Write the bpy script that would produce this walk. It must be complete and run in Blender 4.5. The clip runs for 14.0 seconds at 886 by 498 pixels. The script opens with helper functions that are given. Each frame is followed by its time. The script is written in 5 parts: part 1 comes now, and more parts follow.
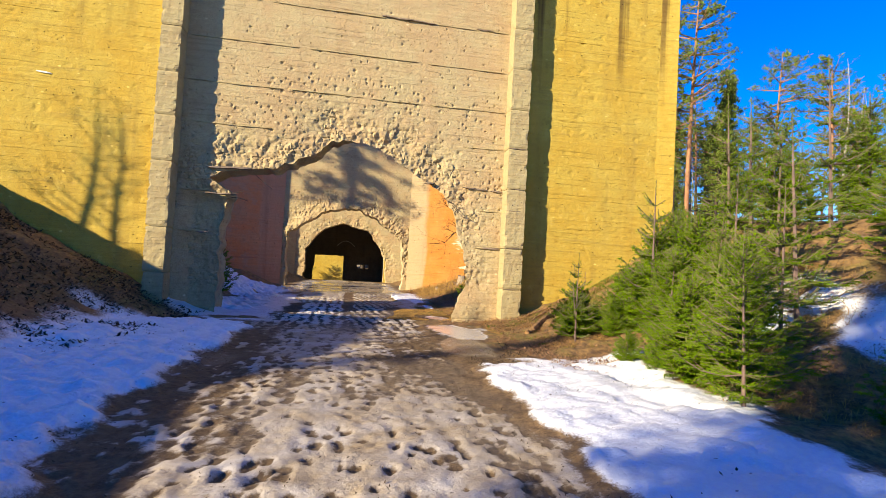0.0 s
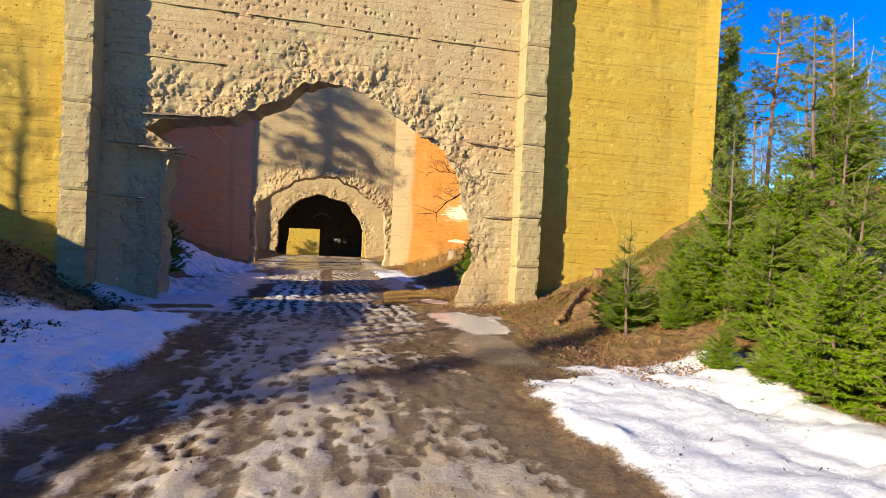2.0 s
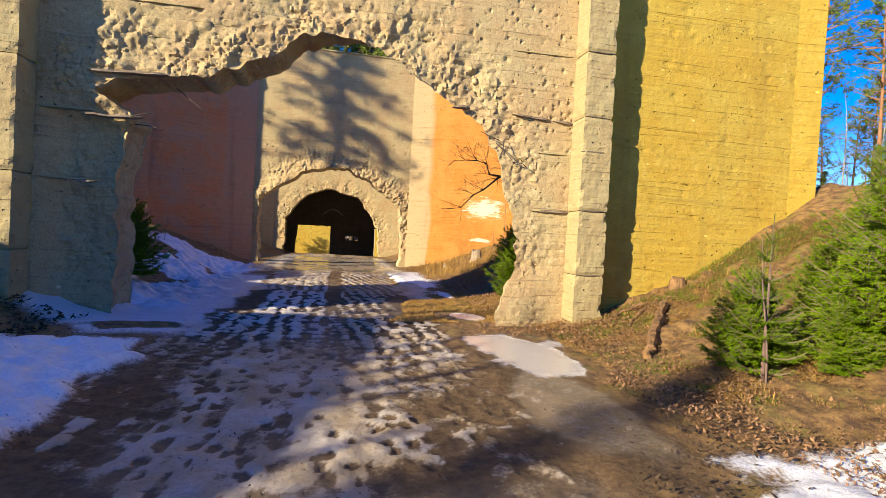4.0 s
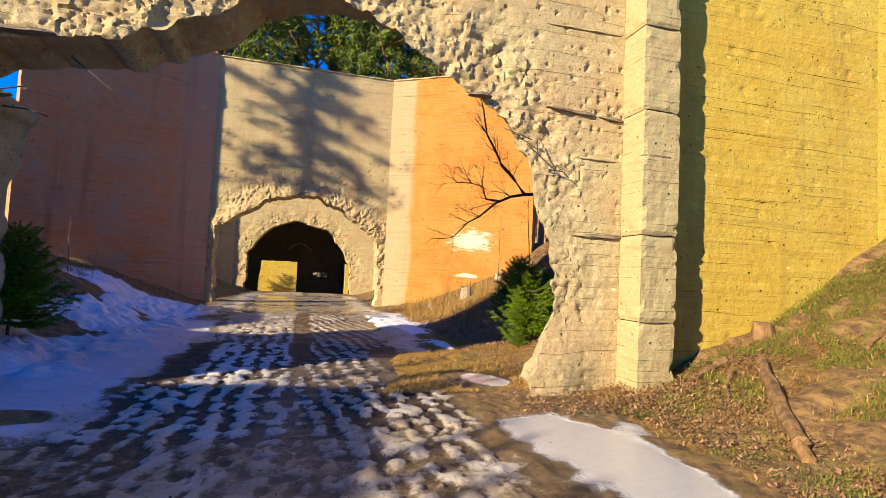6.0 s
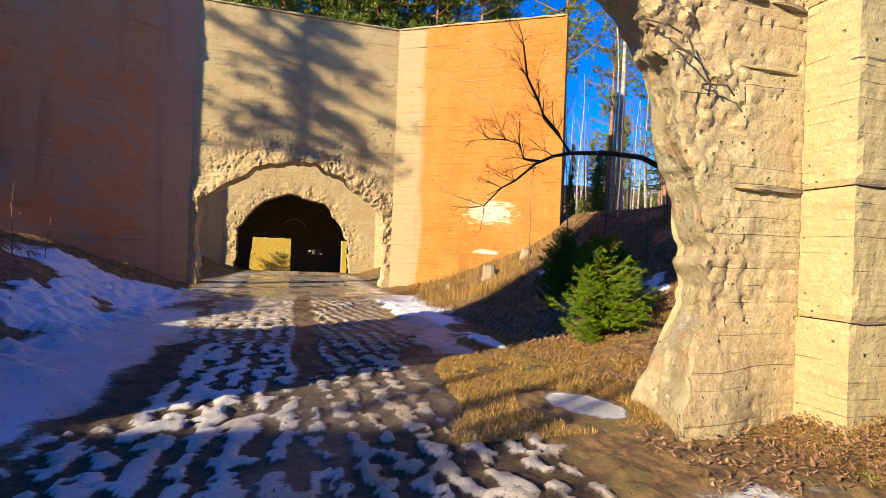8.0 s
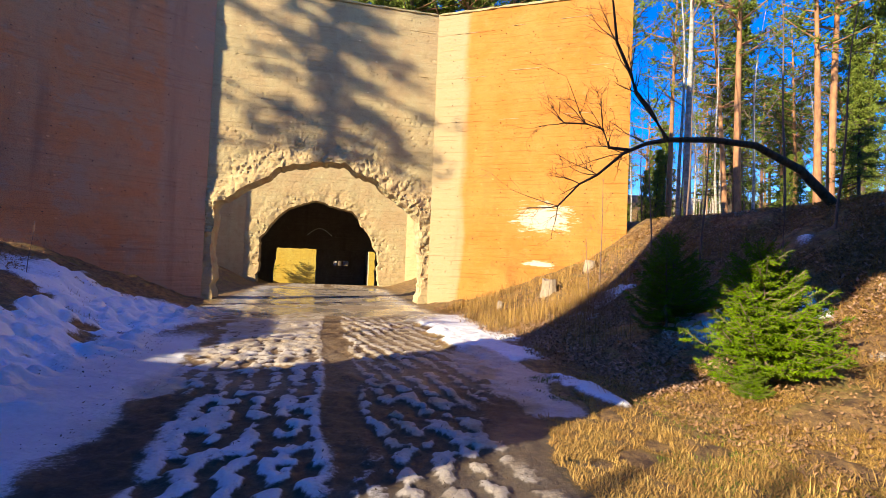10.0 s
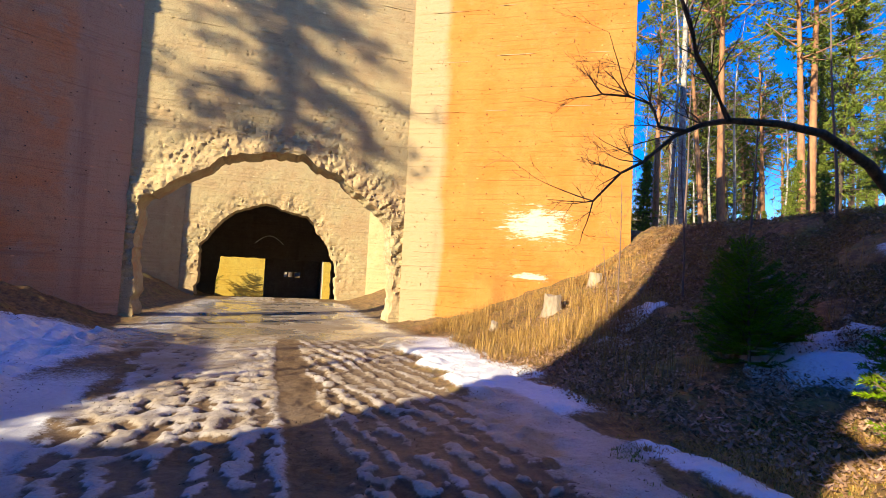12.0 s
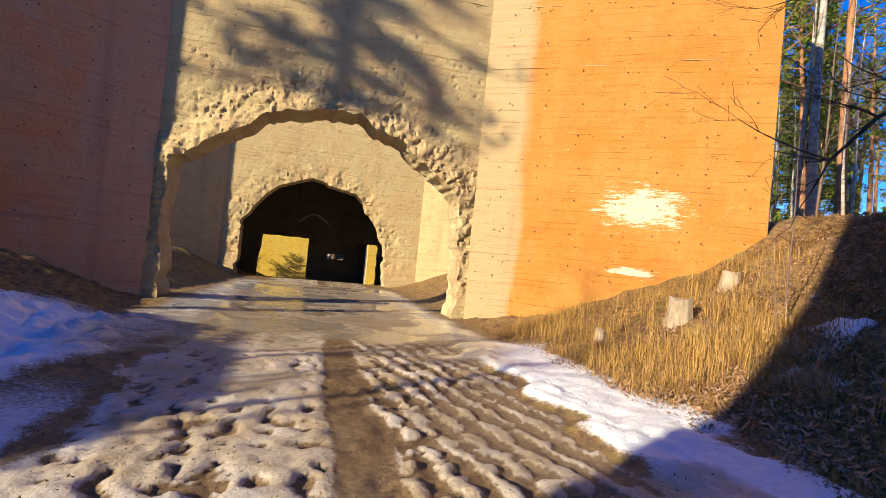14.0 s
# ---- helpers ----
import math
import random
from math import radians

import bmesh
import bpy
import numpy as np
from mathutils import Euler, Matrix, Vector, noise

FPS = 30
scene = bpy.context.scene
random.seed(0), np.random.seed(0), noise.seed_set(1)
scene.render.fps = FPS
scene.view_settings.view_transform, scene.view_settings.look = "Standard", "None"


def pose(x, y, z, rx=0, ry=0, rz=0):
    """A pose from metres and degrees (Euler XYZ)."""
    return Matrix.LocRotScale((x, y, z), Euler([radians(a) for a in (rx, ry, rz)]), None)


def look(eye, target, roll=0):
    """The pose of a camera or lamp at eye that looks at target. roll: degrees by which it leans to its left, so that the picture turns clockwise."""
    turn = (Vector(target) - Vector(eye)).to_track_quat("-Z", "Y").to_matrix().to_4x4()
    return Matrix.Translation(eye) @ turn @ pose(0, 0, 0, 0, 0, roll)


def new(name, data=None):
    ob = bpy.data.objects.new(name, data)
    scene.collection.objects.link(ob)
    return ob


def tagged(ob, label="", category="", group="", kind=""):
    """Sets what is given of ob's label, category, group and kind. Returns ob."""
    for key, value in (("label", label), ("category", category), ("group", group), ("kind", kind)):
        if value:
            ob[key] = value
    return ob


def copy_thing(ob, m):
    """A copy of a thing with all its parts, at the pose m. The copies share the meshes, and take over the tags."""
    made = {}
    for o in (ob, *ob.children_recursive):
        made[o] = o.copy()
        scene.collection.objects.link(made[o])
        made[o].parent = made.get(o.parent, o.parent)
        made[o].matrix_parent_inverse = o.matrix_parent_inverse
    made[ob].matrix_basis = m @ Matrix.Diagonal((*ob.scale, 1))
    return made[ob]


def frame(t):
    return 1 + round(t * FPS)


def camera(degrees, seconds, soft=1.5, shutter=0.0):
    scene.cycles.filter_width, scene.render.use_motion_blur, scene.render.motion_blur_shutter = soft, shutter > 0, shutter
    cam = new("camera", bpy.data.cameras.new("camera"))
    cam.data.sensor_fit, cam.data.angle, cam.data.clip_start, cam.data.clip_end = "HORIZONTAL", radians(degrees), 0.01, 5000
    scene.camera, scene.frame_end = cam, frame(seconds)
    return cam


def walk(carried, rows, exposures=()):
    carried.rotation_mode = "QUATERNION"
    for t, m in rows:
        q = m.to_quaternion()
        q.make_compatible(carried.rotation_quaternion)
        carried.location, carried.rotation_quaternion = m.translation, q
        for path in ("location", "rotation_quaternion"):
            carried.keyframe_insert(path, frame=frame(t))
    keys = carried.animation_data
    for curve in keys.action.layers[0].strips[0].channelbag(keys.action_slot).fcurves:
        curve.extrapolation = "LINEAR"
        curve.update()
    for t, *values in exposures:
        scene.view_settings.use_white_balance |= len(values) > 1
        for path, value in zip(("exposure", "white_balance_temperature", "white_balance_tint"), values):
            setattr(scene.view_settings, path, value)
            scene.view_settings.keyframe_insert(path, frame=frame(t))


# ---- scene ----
cam = camera(82.1, 14.0, 0.5)
METRES, EYE, TILT, LEAN, TURN = 18.5, 1.5, 0.0, 0.0, -10.0
ROWS = [
    (0.0, 0.0, 0.0, 0.0, -0.12, 2.11, -3.17),
    (0.5, -0.0104, 0.0393, 0.0, 4.21, 2.39, -3.43),
    (1.0, -0.0199, 0.069, 0.0006, 2.45, 1.29, -3.27),
    (1.5, -0.0231, 0.1079, -0.0023, -0.34, -0.41, -2.82),
    (2.0, -0.0297, 0.1437, -0.0009, -2.69, -0.77, -2.79),
    (2.5, -0.03, 0.1795, -0.0004, -3.21, -0.67, -2.53),
    (3.0, -0.0357, 0.2141, 0.0001, -2.84, -1.21, -2.81),
    (5.5, -0.0679, 0.3926, -0.0024, 0.03, 1.3, -3.18),
    (6.0, -0.0764, 0.4268, -0.0022, -4.91, 3.15, -2.76),
    (6.5, -0.0805, 0.4611, -0.0023, -8.56, 2.91, -2.86),
    (7.0, -0.0917, 0.4968, -0.0036, -9.49, 1.04, -4.0),
    (7.5, -0.0992, 0.5292, -0.0044, -8.23, -0.23, -3.92),
    (8.0, -0.1115, 0.5661, -0.0036, -5.73, 0.53, -2.32),
    (8.5, -0.1196, 0.6036, -0.0032, -2.19, 1.83, -1.6),
    (11.0, -0.1529, 0.7605, -0.006, -5.06, 1.81, -3.87),
    (11.5, -0.1578, 0.7969, -0.0072, -7.55, 2.96, -3.28),
    (12.0, -0.1704, 0.834, -0.0075, -8.57, 3.41, -2.93),
    (12.5, -0.1784, 0.8664, -0.0091, -7.32, 3.03, -2.46),
    (13.0, -0.1904, 0.9061, -0.0099, -5.98, 2.88, -2.91),
    (13.5, -0.1959, 0.9397, -0.0093, -4.67, 2.57, -4.27),
    (14.0, -0.2013, 0.9761, -0.0099, -4.29, 1.76, -5.59),
]
walk(cam, [(t, pose(0, 0, EYE, TILT, LEAN, TURN) @ pose(METRES * x, METRES * y, METRES * z, 90 + pitch, roll, yaw)) for t, x, y, z, yaw, pitch, roll in ROWS], [(0.0, 1.14), (1.0, 1.02), (3.0, 1.03), (5.5, 1.25), (6.5, 1.03), (8.5, 1.18), (11.0, 1.4), (12.0, 1.33), (14.0, 1.07)])

# ---- world and sun ----
SUN_DIR = Vector((0.870 * math.cos(radians(19)), 0.492 * math.cos(radians(19)), -math.sin(radians(19))))
world = bpy.data.worlds.new("world")
scene.world = world
world.use_nodes = True
wn = world.node_tree.nodes
sky = wn.new("ShaderNodeTexSky")
sky.sky_type = "NISHITA"
sky.sun_disc = False
sky.sun_elevation = radians(19)
sky.sun_rotation = math.atan2(-SUN_DIR.x, -SUN_DIR.y)
sky.air_density, sky.dust_density, sky.ozone_density = 1.0, 0.0, 4.0
wn["Background"].inputs["Strength"].default_value = 0.12
deep = wn.new("ShaderNodeHueSaturation")
deep.inputs["Hue"].default_value, deep.inputs["Saturation"].default_value = 0.525, 1.45
world.node_tree.links.new(sky.outputs[0], deep.inputs["Color"])
world.node_tree.links.new(deep.outputs[0], wn["Background"].inputs["Color"])
sun = new("sun", bpy.data.lights.new("sun", "SUN"))
sun.data.energy, sun.data.angle, sun.data.color = 5.0, radians(0.55), (1.0, 0.865, 0.60)
sun.matrix_world = look((-30, -20, 30), Vector((-30, -20, 30)) + SUN_DIR)


# ---- materials ----
class Nodes:
    """Short hand for node materials."""

    def __init__(self, name):
        self.mat = bpy.data.materials.new(name)
        self.mat.use_nodes = True
        self.tree = self.mat.node_tree
        self.bsdf = self.tree.nodes["Principled BSDF"]
        self.obj = self.tree.nodes.new("ShaderNodeTexCoord").outputs["Object"]

    def put(self, socket, value):
        if isinstance(value, bpy.types.NodeSocket):
            self.tree.links.new(value, socket)
        else:
            socket.default_value = value

    def mapped(self, scale=(1, 1, 1), loc=(0, 0, 0)):
        n = self.tree.nodes.new("ShaderNodeMapping")
        self.put(n.inputs["Vector"], self.obj)
        n.inputs["Scale"].default_value, n.inputs["Location"].default_value = scale, loc
        return n.outputs[0]

    def noise(self, scale, detail=4, rough=0.55, vec=None, distort=0.0):
        n = self.tree.nodes.new("ShaderNodeTexNoise")
        self.put(n.inputs["Vector"], vec or self.obj)
        n.inputs["Scale"].default_value, n.inputs["Detail"].default_value = scale, detail
        n.inputs["Roughness"].default_value, n.inputs["Distortion"].default_value = rough, distort
        return n.outputs[0]

    def cells(self, scale, vec=None, out="Distance"):
        n = self.tree.nodes.new("ShaderNodeTexVoronoi")
        self.put(n.inputs["Vector"], vec or self.obj)
        n.inputs["Scale"].default_value = scale
        return n.outputs[out]

    def ramp(self, value, lo, hi, a=0.0, b=1.0):
        n = self.tree.nodes.new("ShaderNodeMapRange")
        n.interpolation_type = "SMOOTHSTEP"
        self.put(n.inputs[0], value)
        for i, v in enumerate((lo, hi, a, b)):
            n.inputs[i + 1].default_value = v
        return n.outputs[0]

    def math(self, op, a, b=0.0):
        n = self.tree.nodes.new("ShaderNodeMath")
        n.operation = op
        self.put(n.inputs[0], a)
        self.put(n.inputs[1], b)
        return n.outputs[0]

    def mix(self, fac, a, b):
        n = self.tree.nodes.new("ShaderNodeMix")
        n.data_type = "RGBA"
        self.put(n.inputs[0], fac)
        for sock, v in ((n.inputs[6], a), (n.inputs[7], b)):
            self.put(sock, v if isinstance(v, bpy.types.NodeSocket) else (*v, 1))
        return n.outputs[2]

    def attr(self, name):
        n = self.tree.nodes.new("ShaderNodeAttribute")
        n.attribute_name = name
        return n.outputs["Fac"]

    def axis(self, k):
        n = self.tree.nodes.new("ShaderNodeSeparateXYZ")
        self.put(n.inputs[0], self.obj)
        return n.outputs[k]

    def rnd(self):
        return self.tree.nodes.new("ShaderNodeObjectInfo").outputs["Random"]

    def island(self):
        return self.tree.nodes.new("ShaderNodeNewGeometry").outputs["Random Per Island"]

    def done(self, color, rough=0.85, height=None, strength=0.4, dist=0.02, spec=0.3):
        self.put(self.bsdf.inputs["Base Color"], color if isinstance(color, bpy.types.NodeSocket) else (*color, 1))
        self.put(self.bsdf.inputs["Roughness"], rough)
        self.bsdf.inputs["Specular IOR Level"].default_value = spec
        if height is not None:
            b = self.tree.nodes.new("ShaderNodeBump")
            b.inputs["Strength"].default_value, b.inputs["Distance"].default_value = strength, dist
            self.put(b.inputs["Height"], height)
            self.put(self.bsdf.inputs["Normal"], b.outputs[0])
        return self.mat


def concrete(name, base, tint, dark, grit=0.0, zone=None, scrape=0.0, patch=None, streaks=0.35, tail=None, runs=0.0):
    """Board-cast concrete: base colour, a second tint in clouds, dark run-off streaks. zone: (u of the edge, width, colour before the edge)."""
    n = Nodes(name)
    clouds = n.noise(0.7, 7, 0.68)
    mottle = n.noise(3.6, 6, 0.7)
    boards = n.noise(1.0, 3, 0.5, n.mapped((0.35, 1, 8.5)))
    fine = n.noise(38, 3, 0.65)
    col = n.mix(n.ramp(clouds, 0.36, 0.64), base, tint)
    col = n.mix(n.ramp(mottle, 0.52, 0.68, 0.0, 0.62), col, [c * 0.62 + d * 0.2 for c, d in zip(tint, dark)])
    col = n.mix(n.ramp(mottle, 0.46, 0.30, 0.0, 0.55), col, [min(0.8, c * 1.16 + 0.045) for c in base])
    if zone:
        edge = n.math("ADD", n.axis(0), n.math("MULTIPLY", n.noise(1.3, 3, 0.5, n.mapped((1, 1, 0.5))), 0.5))
        col = n.mix(n.ramp(edge, zone[0], zone[0] + zone[1]), zone[2], col)
    if tail:
        edge = n.math("ADD", n.axis(0), n.math("MULTIPLY", n.noise(1.1, 4, 0.5, n.mapped((1, 1, 0.4))), 0.7))
        col = n.mix(n.math("MULTIPLY", n.ramp(edge, tail[0] + 0.35, tail[0] + 0.35 + tail[1]), 0.6), col, tail[2])
        col = n.mix(n.ramp(n.noise(0.8, 5, 0.65, n.mapped((1, 1, 1.6), (4, 0, 2))), 0.52, 0.62, 0, 0.6), col, tail[2])
    col = n.mix(n.math("MULTIPLY", n.ramp(n.noise(1.0, 4, 0.6, n.mapped((1.6, 1.6, 0.12))), 0.52, 0.78), streaks), col, dark)
    col = n.mix(n.ramp(boards, 0.56, 0.75, 0.0, 0.3), col, dark)
    col = n.mix(n.ramp(boards, 0.42, 0.25, 0.0, 0.25), col, [min(1, c * 1.35) for c in base])
    col = n.mix(n.ramp(fine, 0.46, 0.68, 0.0, 0.45), col, dark)
    line = n.math("ABSOLUTE", n.math("SUBTRACT", n.math("FRACT", n.math("ADD", n.math("MULTIPLY", n.axis(2), 6.9), n.math("MULTIPLY", n.noise(0.5, 2), 1.3))), 0.5))
    line = n.math("MULTIPLY", n.ramp(line, 0.07, 0.02), n.ramp(n.noise(1.0, 3, 0.6, n.mapped((0.7, 1, 5))), 0.47, 0.62))
    col = n.mix(n.math("MULTIPLY", line, 0.13), col, [c * 0.7 for c in dark])
    # pits and small specks: bumped in, with recess shade painted as dark colour
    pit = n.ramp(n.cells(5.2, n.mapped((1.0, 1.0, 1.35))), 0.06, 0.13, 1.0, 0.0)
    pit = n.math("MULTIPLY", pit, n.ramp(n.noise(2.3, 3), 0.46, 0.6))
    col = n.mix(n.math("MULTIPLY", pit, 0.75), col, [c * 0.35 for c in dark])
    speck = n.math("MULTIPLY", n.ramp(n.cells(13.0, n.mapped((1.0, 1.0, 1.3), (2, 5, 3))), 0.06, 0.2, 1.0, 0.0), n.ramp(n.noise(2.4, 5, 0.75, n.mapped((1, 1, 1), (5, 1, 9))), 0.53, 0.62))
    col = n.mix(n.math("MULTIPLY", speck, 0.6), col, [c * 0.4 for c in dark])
    if scrape:
        flake = n.ramp(n.noise(2.2, 5, 0.7, n.mapped((0.7, 1, 2.6))), 0.70, 0.76, 0, scrape)
        col = n.mix(flake, col, (0.62, 0.56, 0.48))
    if patch:
        for px, pz, rx, rz in patch:
            dx = n.math("DIVIDE", n.math("SUBTRACT", n.axis(0), px), rx)
            dz = n.math("DIVIDE", n.math("SUBTRACT", n.axis(2), pz), rz)
            d = n.math("SQRT", n.math("ADD", n.math("MULTIPLY", dx, dx), n.math("MULTIPLY", dz, dz)))
            d = n.math("ADD", d, n.math("MULTIPLY", n.math("SUBTRACT", n.noise(2.0, 7, 0.8, n.mapped((0.9, 1, 5.0), (2, 0, 3))), 0.5), 4.4))
            col = n.mix(n.ramp(d, 1.0, 0.6, 0.0, 0.85), col, (0.62, 0.52, 0.4))
    h = n.math("ADD", n.math("MULTIPLY", boards, 0.8), n.math("MULTIPLY", fine, 0.12))
    h = n.math("SUBTRACT", n.math("SUBTRACT", h, n.math("MULTIPLY", pit, 1.3)), n.math("MULTIPLY", line, 0.3))
    h = n.math("SUBTRACT", n.math("ADD", h, n.math("MULTIPLY", n.noise(9, 4, 0.6), 0.55)), n.math("MULTIPLY", speck, 1.0))
    if runs:
        run = n.math("MULTIPLY", n.ramp(n.noise(1.0, 4, 0.55, n.mapped((2.0, 2.0, 0.05), (3, 0, 0))), 0.55, 0.68), n.ramp(n.math("ADD", n.axis(2), n.math("MULTIPLY", n.noise(1.2, 2), 3.0)), 7.6, 11.5))
        col = n.mix(n.math("MULTIPLY", run, runs), col, (0.10, 0.055, 0.02))
    pale = n.ramp(n.math("ADD", n.cells(3.3, n.mapped((0.8, 1.0, 1.4), (7, 3, 1))), n.math("MULTIPLY", n.noise(17, 3), 0.1)), 0.12, 0.19, 0.75, 0.0)
    col = n.mix(n.math("MULTIPLY", pale, n.ramp(n.noise(1.7, 3), 0.5, 0.62)), col, [min(0.8, c * 1.5 + 0.06) for c in base])
    if grit:
        lump = n.noise(21, 5, 0.75)
        h = n.math("ADD", h, n.math("MULTIPLY", lump, -grit))
        col = n.mix(n.ramp(lump, 0.5, 0.72, 0.0, 0.5), col, dark)
    return n.done(col, 0.9, h, 0.95, 0.035, 0.15)


def plain_rough(name, a, b, scale, bump=0.5, rough=0.85, stretch=(1, 1, 1), dist=0.02, per=False, spec=0.3):
    n = Nodes(name)
    v = n.mapped(stretch)
    f = n.noise(scale, 5, 0.65, v)
    col = n.mix(n.ramp(f, 0.3, 0.7), a, b)
    if per:
        col = n.mix(n.ramp(n.island(), 0, 1, 0, 0.85), col, [c * 0.38 for c in a])
    return n.done(col, rough, n.noise(scale * 2.5, 5, 0.7, v), bump, dist, spec)


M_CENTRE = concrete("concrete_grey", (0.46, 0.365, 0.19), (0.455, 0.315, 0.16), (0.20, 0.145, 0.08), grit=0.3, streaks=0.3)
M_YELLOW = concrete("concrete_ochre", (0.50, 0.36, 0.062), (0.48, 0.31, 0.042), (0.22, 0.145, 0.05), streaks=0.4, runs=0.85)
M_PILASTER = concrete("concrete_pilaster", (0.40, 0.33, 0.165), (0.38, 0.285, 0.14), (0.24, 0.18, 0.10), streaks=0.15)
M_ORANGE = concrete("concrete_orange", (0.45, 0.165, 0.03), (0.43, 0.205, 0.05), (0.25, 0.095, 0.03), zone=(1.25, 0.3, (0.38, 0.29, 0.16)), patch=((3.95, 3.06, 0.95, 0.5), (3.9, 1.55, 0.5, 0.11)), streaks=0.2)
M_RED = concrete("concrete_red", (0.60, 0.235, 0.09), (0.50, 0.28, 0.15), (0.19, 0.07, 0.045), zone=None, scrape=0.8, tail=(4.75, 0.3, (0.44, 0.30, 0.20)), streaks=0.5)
# shaded copy of the concrete: missing light is painted as a darker colour
M_UNLIT = concrete("concrete_unlit_tone", (0.16, 0.13, 0.1), (0.12, 0.1, 0.08), (0.05, 0.04, 0.04))


def broken_concrete():
    """Torn concrete: pale matrix, pink and grey aggregate, hollows with their shade painted in."""
    n = Nodes("broken_concrete")
    cloud, grain = n.noise(1.6, 5, 0.65), n.noise(26, 5, 0.75)
    col = n.mix(n.ramp(cloud, 0.35, 0.65), (0.50, 0.42, 0.235), (0.43, 0.31, 0.165))
    col = n.mix(n.ramp(n.noise(2.3, 4, 0.6, n.mapped((1, 1, 1), (5, 2, 8))), 0.54, 0.66, 0, 0.6), col, (0.47, 0.25, 0.12))
    col = n.mix(n.ramp(n.noise(1.9, 4, 0.6, n.mapped((1, 1, 1), (1, 7, 3))), 0.55, 0.68, 0, 0.55), col, (0.33, 0.32, 0.26))
    col = n.mix(n.ramp(grain, 0.5, 0.72, 0, 0.5), col, (0.2, 0.15, 0.085))
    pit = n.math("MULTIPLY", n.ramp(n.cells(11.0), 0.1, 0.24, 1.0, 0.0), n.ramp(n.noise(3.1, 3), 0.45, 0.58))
    # shade inside the hollows is painted along with the bump
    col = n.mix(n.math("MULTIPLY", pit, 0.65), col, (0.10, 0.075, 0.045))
    h = n.math("SUBTRACT", n.math("ADD", grain, n.math("MULTIPLY", n.noise(8, 5, 0.7), 1.2)), n.math("MULTIPLY", pit, 0.9))
    return n.done(col, 0.92, h, 0.8, 0.05, 0.15)


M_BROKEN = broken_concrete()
M_WOOD = plain_rough("weathered_wood", (0.30, 0.23, 0.16), (0.13, 0.09, 0.06), 5, 0.6, 0.85, (0.6, 6, 6))
M_BARK_DARK = plain_rough("bark_dark", (0.10, 0.07, 0.05), (0.04, 0.03, 0.025), 9, 0.8, 0.9, (1, 1, 0.4))
M_BARK_PINE = plain_rough("bark_pine", (0.42, 0.2, 0.09), (0.22, 0.11, 0.06), 6, 0.8, 0.9, (1, 1, 0.35))
M_BARK_BIRCH = plain_rough("bark_birch", (0.46, 0.41, 0.35), (0.2, 0.16, 0.12), 3, 0.4, 0.8, (1, 1, 2.2))
M_TWIG = plain_rough("bare_twigs", (0.20, 0.13, 0.10), (0.12, 0.08, 0.07), 5, 0.2, 0.9)
M_SPRUCE = plain_rough("spruce_needles", (0.21, 0.33, 0.004), (0.07, 0.15, 0.003), 3, 0.1, 0.9, per=True, spec=0.05)
M_PINE = plain_rough("pine_needles", (0.23, 0.27, 0.04), (0.12, 0.18, 0.03), 1.5, 0.1, 0.8, per=True, spec=0.1)
M_STRAW = plain_rough("dry_grass_blades", (0.60, 0.37, 0.10), (0.36, 0.185, 0.05), 3, 0.1, 0.8, per=True)
M_ROT = plain_rough("rotten_wood", (0.36, 0.2, 0.08), (0.11, 0.065, 0.035), 7, 1.0, 0.9, (1, 1, 0.5), 0.05)
M_STUMP = plain_rough("stump_wood", (0.40, 0.32, 0.23), (0.24, 0.18, 0.12), 9, 0.4, 0.85, (1, 1, 0.3))


